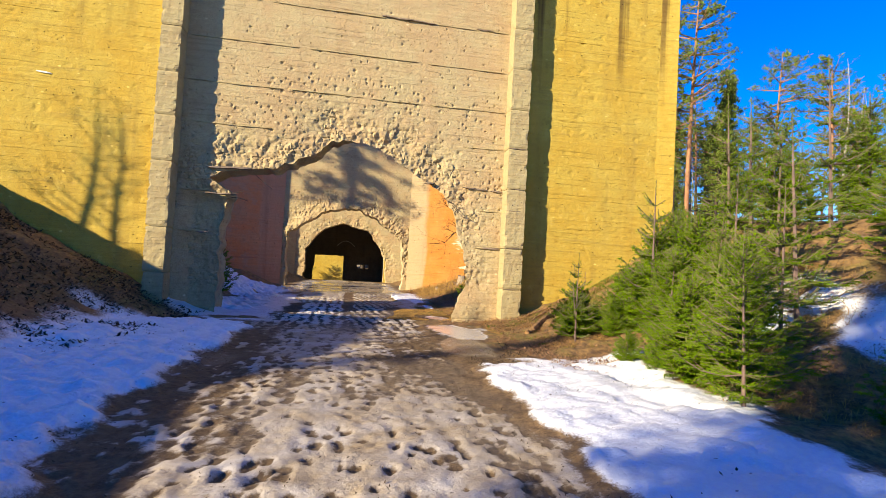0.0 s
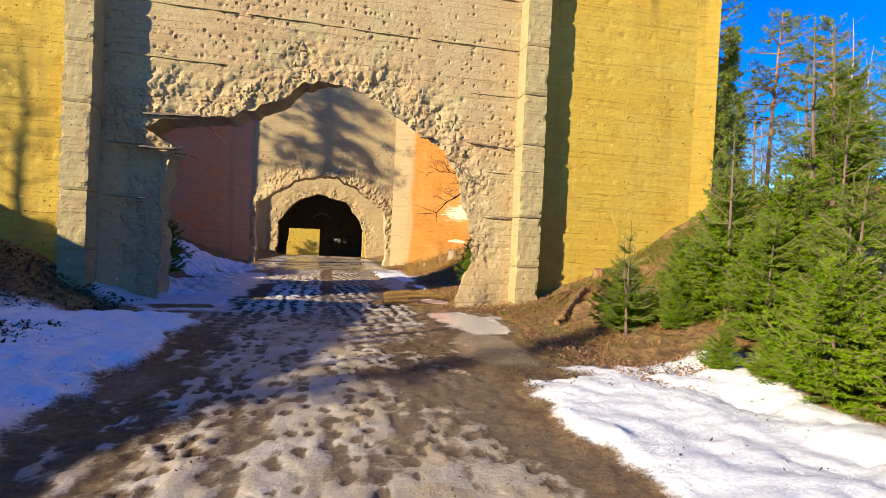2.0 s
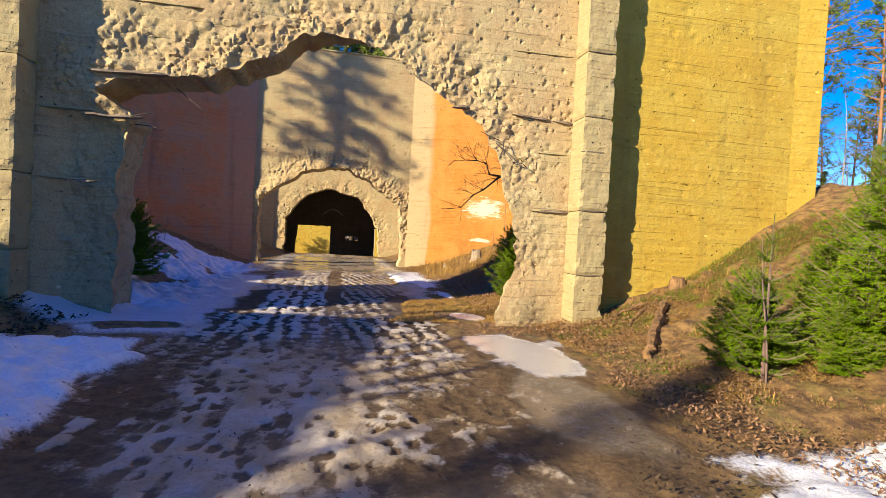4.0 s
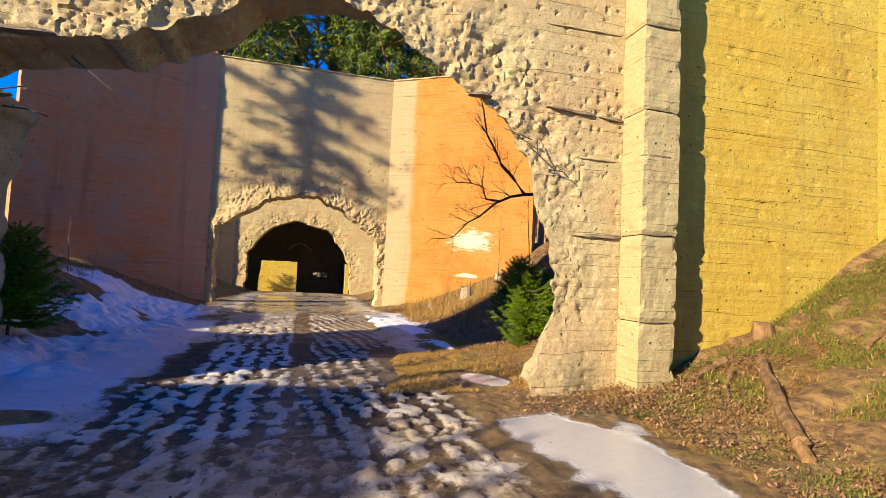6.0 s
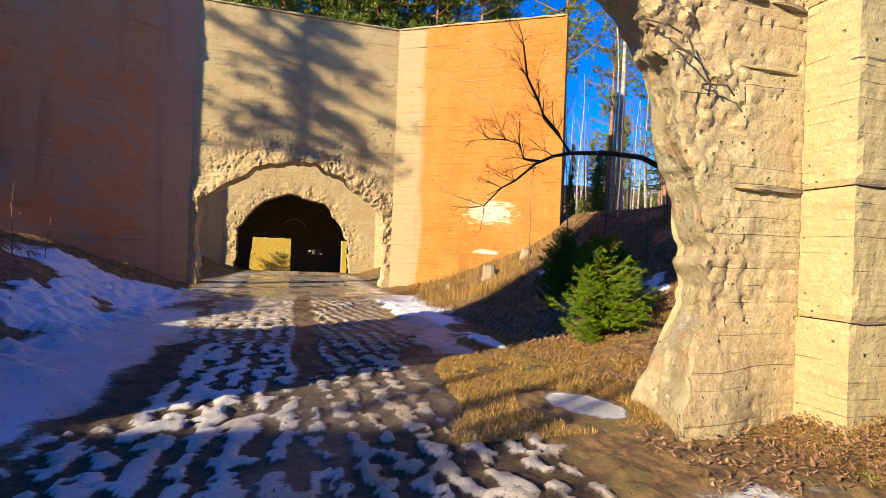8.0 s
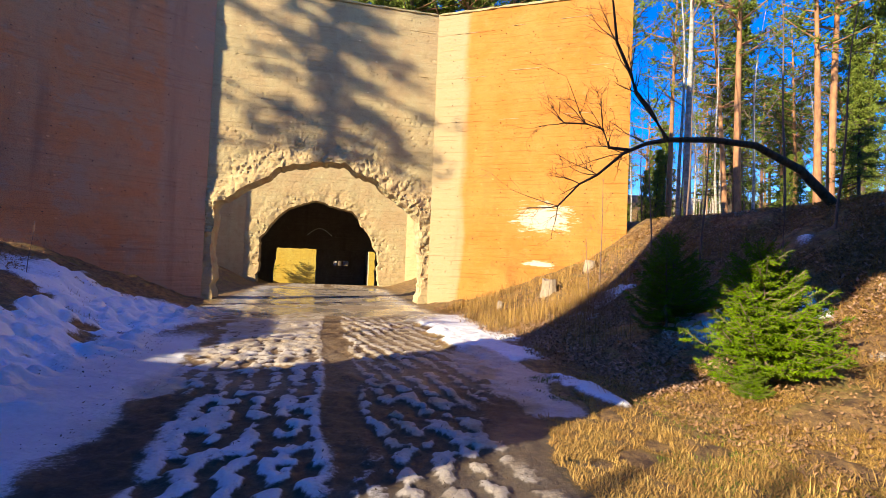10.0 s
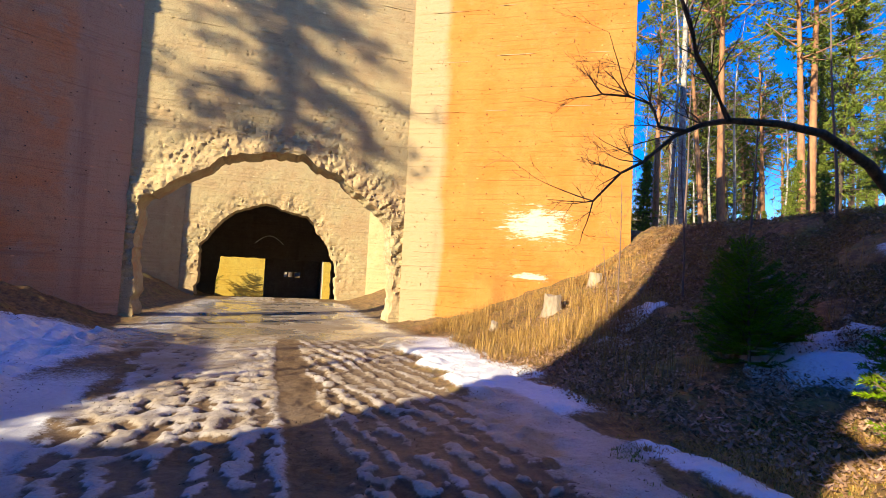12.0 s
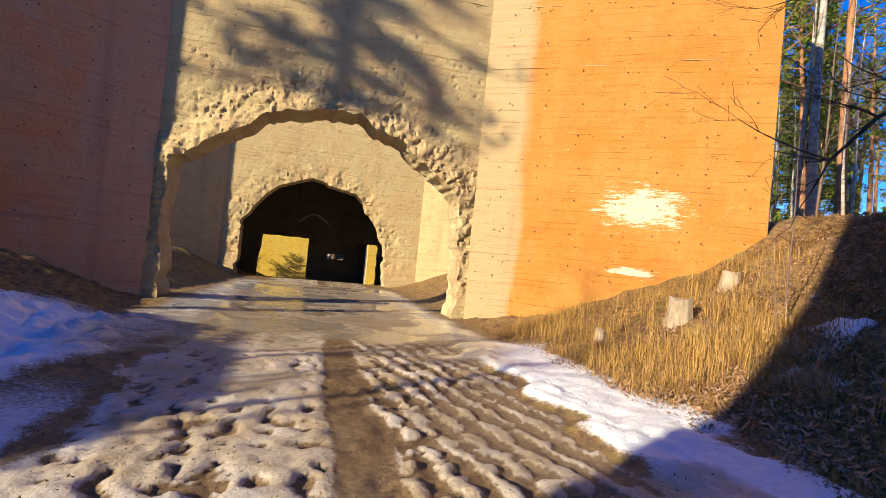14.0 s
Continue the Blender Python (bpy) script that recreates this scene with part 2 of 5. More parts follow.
def ground_material():
    n = Nodes("ground_surface")
    snow, wet, grass, dirt = n.attr("snow"), n.attr("wet"), n.attr("grass"), n.attr("grime")
    f1, f2, f3 = n.noise(14, 5, 0.7), n.noise(1.8, 4, 0.6), n.noise(60, 3, 0.6)
    mud = n.mix(n.ramp(f1, 0.35, 0.65), (0.105, 0.06, 0.027), (0.20, 0.125, 0.058))
    straw = n.mix(n.ramp(n.noise(9, 5, 0.75, n.mapped((1, 0.6, 1))), 0.35, 0.66), (0.09, 0.05, 0.026), (0.30, 0.175, 0.06))
    straw = n.mix(n.ramp(f2, 0.5, 0.66, 0, 0.4), straw, (0.19, 0.18, 0.03))
    # dark wet soil, also used to paint the depth of shade on the mud
    mud = n.mix(n.attr("soil_shade"), mud, n.mix(n.ramp(f1, 0.4, 0.7), (0.03, 0.019, 0.01), (0.075, 0.048, 0.02)))
    col = n.mix(grass, mud, straw)
    white = n.mix(n.ramp(f1, 0.3, 0.7), (0.78, 0.79, 0.82), (0.87, 0.865, 0.86))
    white = n.mix(n.math("MULTIPLY", dirt, n.ramp(f2, 0.2, 0.75, 0.55, 1.0)), white, (0.38, 0.275, 0.145))
    edge = n.math("ADD", snow, n.math("MULTIPLY", n.math("SUBTRACT", n.noise(24, 6, 0.75), 0.5), 1.1))
    cover = n.ramp(edge, 0.25, 0.75)
    col = n.mix(cover, col, white)
    col = n.mix(n.math("MULTIPLY", wet, 0.55), col, (0.27, 0.235, 0.19))
    speck = n.ramp(n.cells(5.5), 0.06, 0.10, 0.7, 0.0)
    col = n.mix(n.math("MULTIPLY", speck, n.ramp(f2, 0.5, 0.62)), col, (0.07, 0.045, 0.03))
    melt = n.ramp(n.noise(30, 5, 0.8), 0.5, 0.72)
    col = n.mix(n.math("MULTIPLY", n.math("MULTIPLY", melt, dirt), 0.5), col, (0.13, 0.085, 0.045))
    rough = n.ramp(wet, 0.1, 0.9, 0.75, 0.13)
    h = n.math("MULTIPLY", n.math("ADD", n.math("ADD", f1, n.math("MULTIPLY", melt, -0.5)), n.math("MULTIPLY", f3, 0.35)), n.ramp(wet, 0.2, 0.9, 1.0, 0.08))
    return n.done(col, rough, h, 0.6, 0.03, 0.4)


M_GROUND = ground_material()


# ---- shared helpers ----
def lattice(ix, iy, seed):
    h = (ix.astype(np.int64) * 374761393 + iy.astype(np.int64) * 668265263 + seed * 974711) & 0x7FFFFFFF
    h = ((h ^ (h >> 13)) * 1274126177) & 0x7FFFFFFF
    return ((h ^ (h >> 16)) & 0xFFFF) / 65535.0


def vnoise(x, y, seed=0):
    """Smooth value noise, 0 to 1, over arrays."""
    x, y = np.asarray(x, float), np.asarray(y, float)
    ix, iy = np.floor(x), np.floor(y)
    fx, fy = x - ix, y - iy
    fx, fy = fx * fx * (3 - 2 * fx), fy * fy * (3 - 2 * fy)
    a, b = lattice(ix, iy, seed), lattice(ix + 1, iy, seed)
    c, d = lattice(ix, iy + 1, seed), lattice(ix + 1, iy + 1, seed)
    return (a * (1 - fx) + b * fx) * (1 - fy) + (c * (1 - fx) + d * fx) * fy


def fbm(x, y, seed=0, octaves=4):
    total, amp, norm = 0.0, 1.0, 0.0
    for k in range(octaves):
        total = total + amp * vnoise(x * 2 ** k + 17.3 * k, y * 2 ** k - 9.1 * k, seed + k)
        norm += amp
        amp *= 0.5
    return total / norm


def worley(x, y, seed=0, jitter=0.85):
    """Cellular noise over arrays: distance to the nearest and second nearest point, and the nearest cell's own number."""
    x, y = np.asarray(x, float), np.asarray(y, float)
    ix, iy = np.floor(x), np.floor(y)
    f1, f2, own = np.full(x.shape, 9.0), np.full(x.shape, 9.0), np.zeros(x.shape)
    for dx in (-1, 0, 1):
        for dy in (-1, 0, 1):
            cx, cy = ix + dx, iy + dy
            px = cx + 0.5 + jitter * (lattice(cx, cy, seed + 101) - 0.5)
            py = cy + 0.5 + jitter * (lattice(cx, cy, seed + 202) - 0.5)
            d = np.hypot(x - px, y - py)
            closer = d < f1
            f2 = np.where(closer, f1, np.minimum(f2, d))
            own = np.where(closer, lattice(cx, cy, seed + 303), own)
            f1 = np.where(closer, d, f1)
    return f1, f2, own


def step(x, lo, hi):
    t = np.clip((x - lo) / (hi - lo), 0, 1)
    return t * t * (3 - 2 * t)


def mesh_from(name, verts, faces, mat, smooth=False):
    me = bpy.data.meshes.new(name)
    me.from_pydata([tuple(v) for v in verts], [], [tuple(f) for f in faces])
    me.materials.append(mat)
    if smooth:
        me.polygons.foreach_set("use_smooth", [True] * len(me.polygons))
    me.update()
    return me


def part(name, data, material, parent, label=""):
    """Links a bmesh or mesh as one mesh object under parent."""
    if isinstance(data, bmesh.types.BMesh):
        me = bpy.data.meshes.new(name)
        data.to_mesh(me)
        data.free()
        me.materials.append(material)
    else:
        me = data
    ob = new(name, me)
    ob.parent = parent
    return tagged(ob, label) if label else ob


def place(ob, m):
    ob.matrix_basis = m
    return ob


# ---- ground ----
def ground_height(u, v):
    """Height of the ground without the small relief."""
    u, v = np.asarray(u, float), np.asarray(v, float)
    near = 1 - step(v, 11.0, 15.0)
    # right bank: starts farther out before the first wall
    start_r = near * (4.4 + 0.2 * np.clip(7 - v, -4.5, 3)) + (1 - near) * (3.4 - 0.5 * step(v, 17, 28))
    rise_r = np.clip(u - start_r, 0, 60)
    right = np.where(rise_r < 6.6, 0.125 * rise_r ** 1.7, 0.125 * 6.6 ** 1.7 + 0.06 * (rise_r - 6.6))
    # left bank
    start_l = near * 4.9 + (1 - near) * (3.5 + 0.5 * step(v, 20, 26))
    rise_l = np.clip(-u - start_l, 0, 60)
    slope = near * 0.66 + (1 - near) * 0.40
    # steps of the crest are set by where its shade falls on the track
    crest = 4.25 + 0.65 * step(v, 0.5, 3) + 0.35 * step(v, 4.3, 5.6) - 1.15 * step(v, 7.0, 9.6) - 1.1 * step(v, 15, 22)
    left = np.minimum(slope * rise_l, 2.4 - 0.9 * (1 - near)) + step(rise_l, 3.2, 7.8) * (crest - 2.4 + 0.9 * (1 - near)) * (1 - 0.7 * step(v, 14, 17) * (1 - step(rise_l, 6, 12)))
    left = left * (1 - np.exp(-(rise_l / 0.8) ** 2) * 0.4)
    # hump added to keep sun off the left snow and lane
    hump = step(-u, 5.5, 9.6) * 1.3 * step(v, 16.5, 19.2) * (1 - step(v, 22.5, 26.0)) * (1 - step(-u, 14, 22))
    left = left + hump
    past = step(v, 31, 36)
    side = step(np.abs(u + 0.2), 3.2, 6.0) * 0.6
    h = (right + left) * (1 - past) + past * (side + (right + left) * 0.5)
    h = h + 0.06 * (fbm(u * 0.5, v * 0.5, 5, 3) - 0.5) * step(np.abs(u), 2.5, 5.0) * 4
    h = h - step(v, 42, 60) * 1.0
    return h + step(v, 62, 75) * 6 * step(np.abs(u), 3, 8) + 4.5 * step(v, 64, 80)


def axis_lines(stops):
    """Grid lines: a list of (start, end, spacing)."""
    out = []
    for a, b, s in stops:
        out.extend(np.linspace(a, b, max(2, int(round((b - a) / s)) + 1))[:-1])
    return np.array(out + [stops[-1][1]])


def build_ground():
    us = axis_lines([(-1500, -300, 200), (-300, -60, 30), (-60, -14, 1.2), (-14, -5, 0.22), (-5, -2.4, 0.08), (-2.4, 2.4, 0.037), (2.4, 7, 0.09), (7, 14, 0.25), (14, 60, 1.2), (60, 300, 30), (300, 1500, 200)])
    vs = axis_lines([(-400, -60, 40), (-60, -6, 2), (-6, 1, 0.3), (1, 3, 0.06), (3, 22, 0.042), (22, 33, 0.06), (33, 44, 0.16), (44, 90, 0.8), (90, 300, 15), (300, 2500, 250)])
    U, V = np.meshgrid(us, vs)
    H = ground_height(U, V)
    inner = (1 - step(np.abs(U), 9, 14)) * (1 - step(V, 38, 46)) * step(V, -4, 0)
    n_big, n_mid, n_small = fbm(U * 0.35, V * 0.35, 11), fbm(U * 1.4, V * 1.4, 21), fbm(U * 5, V * 5, 31)
    near = 1 - step(V, 11.5, 13.5)
    # the driven track
    centre = -0.15
    off = np.abs(U - centre) + (n_mid - 0.5) * 0.9
    track = 1 - step(off, 1.75, 2.2)
    ice = (1 - step(np.abs(U + 2.75 + (n_mid - 0.5) * 1.0), 0.5, 0.95)) * step(V, 12.4, 13.6) * (1 - step(V, 21, 25))
    ice = np.maximum(ice, (1 - step(np.abs(U + 3.5), 0.9, 1.5)) * step(V + (n_mid - 0.5), 13.2, 14.2) * (1 - step(V + (n_mid - 0.5) * 2, 16.4, 17.4)))
    hollow = lambda cu, cv, ru, rv: 1 - step(np.hypot((U - cu) / ru, (V - cv) / rv) + (n_mid - 0.5) * 1.2, 0.7, 1.0)
    ice = ice * (1 - np.maximum(hollow(-3.7, 15.7, 0.7, 0.35), hollow(-3.0, 13.6, 0.75, 0.4)))
    n_long = fbm(U * 4.5 + 1.2 * (n_mid - 0.5), V * 1.3, 66, 3)
    n_fine = fbm(U * 11, V * 8, 36, 3)
    early = 1 - step(V + (n_mid - 0.5) * 3, 9.5, 14.5)
    # far stretch: straight lug rows in one lane, slanting ones in the other
    slant = 0.10 + 0.11 * step(V, 19.0, 22.0)
    ph = np.where(U < 0.0, U / 0.28, (U + slant * (V - 20)) / 0.27) + 0.9 * (n_mid - 0.5)
    row = 0.5 + 0.5 * np.cos(2 * np.pi * ph)
    number = np.floor(ph + 0.5)
    rung = 0.5 + 0.5 * np.cos(2 * np.pi * (V / 0.29 + 3.7 * lattice(number, number * 0, 19)) + 3 * (n_mid - 0.5))
    bed = step(fbm(U * 1.3 + 4, V * 0.45, 47, 3), 0.5, 0.64) * (1 - step(U, -0.3, 0.0))
    late = step(V + (n_mid - 0.5) * 2, 19.5, 22.0)
    left_late, right_late = late * (U < 0.0), late * (U >= 0.0)
    lump = row * (0.5 + 0.5 * rung) * (1 - late) + left_late * (0.2 + 0.75 * np.maximum(row, rung * 0.9)) + right_late * row * (0.8 + 0.2 * rung)
    lump = lump + (n_small - 0.5) * 1.0 + (n_fine - 0.5) * 2.0 + 0.45 * bed
    rows = step(lump, 0.26, 0.62)
    # near stretch: slush trodden and driven full of small dimples
    f1, _, own = worley(U / 0.14 + 0.8 * (n_mid - 0.5), V / 0.2 + 0.8 * (n_small - 0.5), 71)
    dens = fbm(U * 0.7, V * 0.4, 78, 3) + 0.16 * step(np.abs(U + 0.1), 0.7, 1.6) + 0.22 * (row - 0.4)
    dimple = (1 - step(f1 + (n_fine - 0.5) * 0.5, 0.18, 0.52)) * (own < 0.26 + 1.5 * np.clip(dens - 0.45, 0, 0.4))
    worn = step(n_long + 0.7 * (dens - 0.5) + (n_fine - 0.5) * 0.6, 0.56, 0.80)
    slush = np.clip(1.0 - 0.95 * dimple - 0.6 * worn, 0, 1)
    rim = step(-U + (n_mid - 0.5) * 0.5, 1.25, 1.7) * (1 - step(V, 11, 14))
    slush = slush * (1 - 0.8 * rim * step(n_small + (n_fine - 0.5) * 0.5, 0.32, 0.5))
    brown = step(U + (n_mid - 0.5) * 0.9, 0.25, 0.9) * step(V, 5.0, 6.5) * (1 - step(V, 11.5, 13))
    slush = slush * (1 - 0.55 * brown * step(n_small, 0.36, 0.52))
    mudspot = step(fbm(U * 0.6 + 3, V * 0.45, 77, 3), 0.52, 0.62)
    rows = np.clip(rows - 0.3 * mudspot * (n_fine > 0.5), 0, 1)
    dark_l = (1 - step(np.abs(U + 1.85 + (n_mid - 0.5) * 0.6), 0.3, 0.62)) * step(V + (n_mid - 0.5) * 2, 14.8, 15.8) * (1 - step(V, 18.6, 19.6))
    dark_r = step(U + (n_mid - 0.5) * 0.6, 0.95, 1.4) * step(V, 14.6, 15.3) * (1 - step(V + (n_mid - 0.5), 18.0, 19.0))
    mid_bare = (1 - step(np.abs(U + 0.06 + (n_mid - 0.5) * 0.25), 0.15, 0.27)) * step(V, 15, 18)
    rows = rows * (1 - 0.93 * dark_l) * (1 - 0.9 * mid_bare) * (1 - 0.95 * dark_r)
    lug = track * (early * slush + (1 - early) * rows)
    snow_track = lug
    # snow fields
    bare = step(n_big, 0.5, 0.62)
    left = step(-U + (n_mid - 0.5) * 1.0, 2.0, 2.4) * (1 - step(-U + (n_mid - 0.5) * 2.2, 4.6, 6.2))
    left_in = step(-U + (n_mid - 0.5) * 1.0, 2.7, 3.3) * (1 - step(-U + (n_mid - 0.5) * 3.0 + (n_big - 0.5) * 4, 5.2, 7.5))
    gap = (1 - step(np.abs(V - 13.6), 0.6, 1.6))
    snow_l = np.where(V < 13.6, left * (1 - gap), left_in * (1 - gap) * (1 - step(V, 26, 29.5)) * (1 - 0.9 * step(fbm(U * 1.1 + 2, V * 0.8, 88, 4), 0.49, 0.55) * step(-U, 3.2, 4.0)))
    right = step(U + (n_mid - 0.5) * 0.7, 1.9, 2.2) * (1 - step(U + (n_mid - 0.5) * 1.8 - 0.18 * np.clip(V - 6, -4, 6), 4.5, 5.2)) * (1 - step(V + (n_mid - 0.5) * 2.0 - 0.35 * (U - 2.6), 7.7, 8.5))
    far_r = step(U + (n_mid - 0.5) * 0.8, 1.85, 2.2) * (1 - step(U + (n_mid - 0.5) * 1.6 - 0.1 * (V - 20), 2.7, 3.4)) * step(V + (n_mid - 0.5) * 2, 19.8, 21) * (1 - step(V, 26, 28))
    shade_snow = step(U + (n_mid - 0.5) * 2.0, 6.6, 7.2) * step(n_big, 0.40, 0.46) * (1 - step(V, 11, 13)) * step(n_mid, 0.3, 0.4) * (1 - 0.85 * step(U + (n_mid - 0.5) * 2, 8.0, 9.2))
    patches = step(fbm(U * 0.55 + 8, V * 0.55, 55, 4), 0.575, 0.62) * step(U, 3.8, 6.5) * step(V, 16.5, 19) * (1 - step(V, 23.5, 25.5))
    forest = step(fbm(U * 0.12, V * 0.12, 91, 3), 0.5, 0.62) * step(np.abs(U), 8, 14) * 0.5
    snow = np.maximum.reduce([snow_track, snow_l, right, far_r, patches, shade_snow, forest * step(n_small, 0.2, 0.5), ice])
    end_ice = step(V + (n_mid - 0.5) * 3 + 0.5 * np.abs(U), 25.5, 28.0) * (1 - step(V, 39, 42)) * (1 - step(np.abs(U + 0.3), 2.7, 3.6))
    snow = snow * (1 - end_ice) + end_ice * (0.25 + 0.55 * n_mid)
    pud = lambda cu, cv, ru, rv: 1 - step(np.hypot((U - cu) / ru, (V - cv) / rv) + (n_mid - 0.5) * 1.1, 0.75, 1.0)
    puddle = np.maximum.reduce([pud(2.55, 12.2, 0.85, 1.5), pud(2.6, 15.15, 0.42, 0.5)])
    thin_ice = 0.6 * pud(2.3, 9.9, 0.55, 1.5)
    strip_ice = pud(2.1, 19.8, 0.5, 2.1)
    streak = pud(2.85, 18.7, 0.22, 0.75)
    puddle = np.clip(puddle, 0, 1)
    wet = np.clip(np.maximum.reduce([puddle, 0.6 * ice, 0.35 * strip_ice, thin_ice, end_ice * (0.45 + 0.5 * step(n_mid, 0.45, 0.56)), 0.35 * track * mudspot]), 0, 1)
    snow = np.maximum.reduce([snow * (1 - strip_ice) + strip_ice * 0.8, puddle * 0.95, thin_ice * 0.5, streak])
    grime = np.clip(track * (0.45 + 0.5 * near + 0.45 * step(U, 0, 0.3) + 0.3 * step(V, 16, 20) + 0.25 * late * (U < 0) + 0.3 * step(V, 10, 12) * (1 - step(V, 15, 17))) + 0.04 * ice + 0.12 * puddle + 0.85 * end_ice, 0, 1) * (1 - 0.8 * step(np.abs(U - centre), 2.0, 2.6))
    grime = np.clip(grime + 0.75 * strip_ice, 0, 1)
    grass = np.clip(1 - track - ice - end_ice, 0, 1) * (1 - snow * 0.5) * (1 - near * (1 - step(np.abs(U - centre) + (n_mid - 0.5), 2.5, 3.3)))
    grass = grass * (1 - 0.75 * step(-U, 3.6, 4.6) * near)
    smooth_end = 1 - step(V + (n_mid - 0.5) * 3, 24.5, 27.5)
    relief = (lug * 0.03 + (n_small - 0.5) * 0.03 + (n_fine - 0.5) * 0.045) * (0.12 + 0.88 * smooth_end)
    relief = relief * track * (1 - 0.8 * wet) - 0.035 * track
    field = np.maximum.reduce([snow_l, right, far_r, patches, streak])
    relief = relief + field * (0.06 + 0.10 * (n_mid - 0.5) + (0.09 + 0.1 * (U < 0)) * (n_small - 0.5) + (0.03 + 0.06 * (U < 0)) * (n_fine - 0.5)) * (1 - track)
    clods, _, tall = worley(U / 0.36 + 0.9 * n_small, V / 0.36 + 0.9 * n_fine, 83)
    relief = relief + snow_l * step(-U, 3.0, 3.6) * step(V, 14.5, 16) * ((0.45 - clods) * 0.16 + (tall - 0.5) * 0.08 + (n_mid - 0.5) * 0.2)
    relief = relief + (1 - track) * (1 - field) * (n_small - 0.5) * 0.09 * (1 - wet)
    rough_side = step(np.abs(U + 0.2), 3.2, 5.0) * (n_mid - 0.5) * 0.35 * step(V, 1, 3)
    Z = H + (relief + rough_side * (1 - wet)) * inner - 0.02
    nu, nv = len(us), len(vs)
    me = bpy.data.meshes.new("ground")
    me.vertices.add(nu * nv)
    me.vertices.foreach_set("co", np.stack([U, V, Z], -1).ravel().astype(np.float32))
    i = np.arange(nv - 1)[:, None] * nu + np.arange(nu - 1)[None, :]
    quads = np.stack([i, i + 1, i + nu + 1, i + nu], -1).reshape(-1, 4)
    me.loops.add(quads.size)
    me.loops.foreach_set("vertex_index", quads.ravel().astype(np.int32))
    me.polygons.add(len(quads))
    me.polygons.foreach_set("loop_start", np.arange(0, quads.size, 4, dtype=np.int32))
    me.polygons.foreach_set("use_smooth", np.ones(len(quads), bool))
    me.update(calc_edges=True)
    # dark mud patches, plus shade painted across the track between the walls
    soil_shade = np.clip(np.maximum.reduce([dark_l, dark_r, 0.8 * step(V, 11.5, 13.5) * (1 - step(V, 18.5, 20.5)), 0.4 * near]), 0, 1) * np.maximum(track, dark_l)
    verge = near * step(U, 1.6, 2.2) * (1 - step(U, 4.2, 5.2)) * step(V, 7.5, 9.0)
    soil_shade = np.maximum(soil_shade, 0.65 * verge * step(n_mid, 0.3, 0.6))
    for key, arr in (("soil_shade", soil_shade), ("snow", snow), ("wet", wet), ("grass", grass), ("grime", grime)):
        a = me.attributes.new(key, "FLOAT", "POINT")
        a.data.foreach_set("value", arr.ravel().astype(np.float32))
    me.materials.append(M_GROUND)
    return tagged(new("ground", me), "muddy track with melting snow, ice and dry grassy banks", "ground", kind="structure")


build_ground()


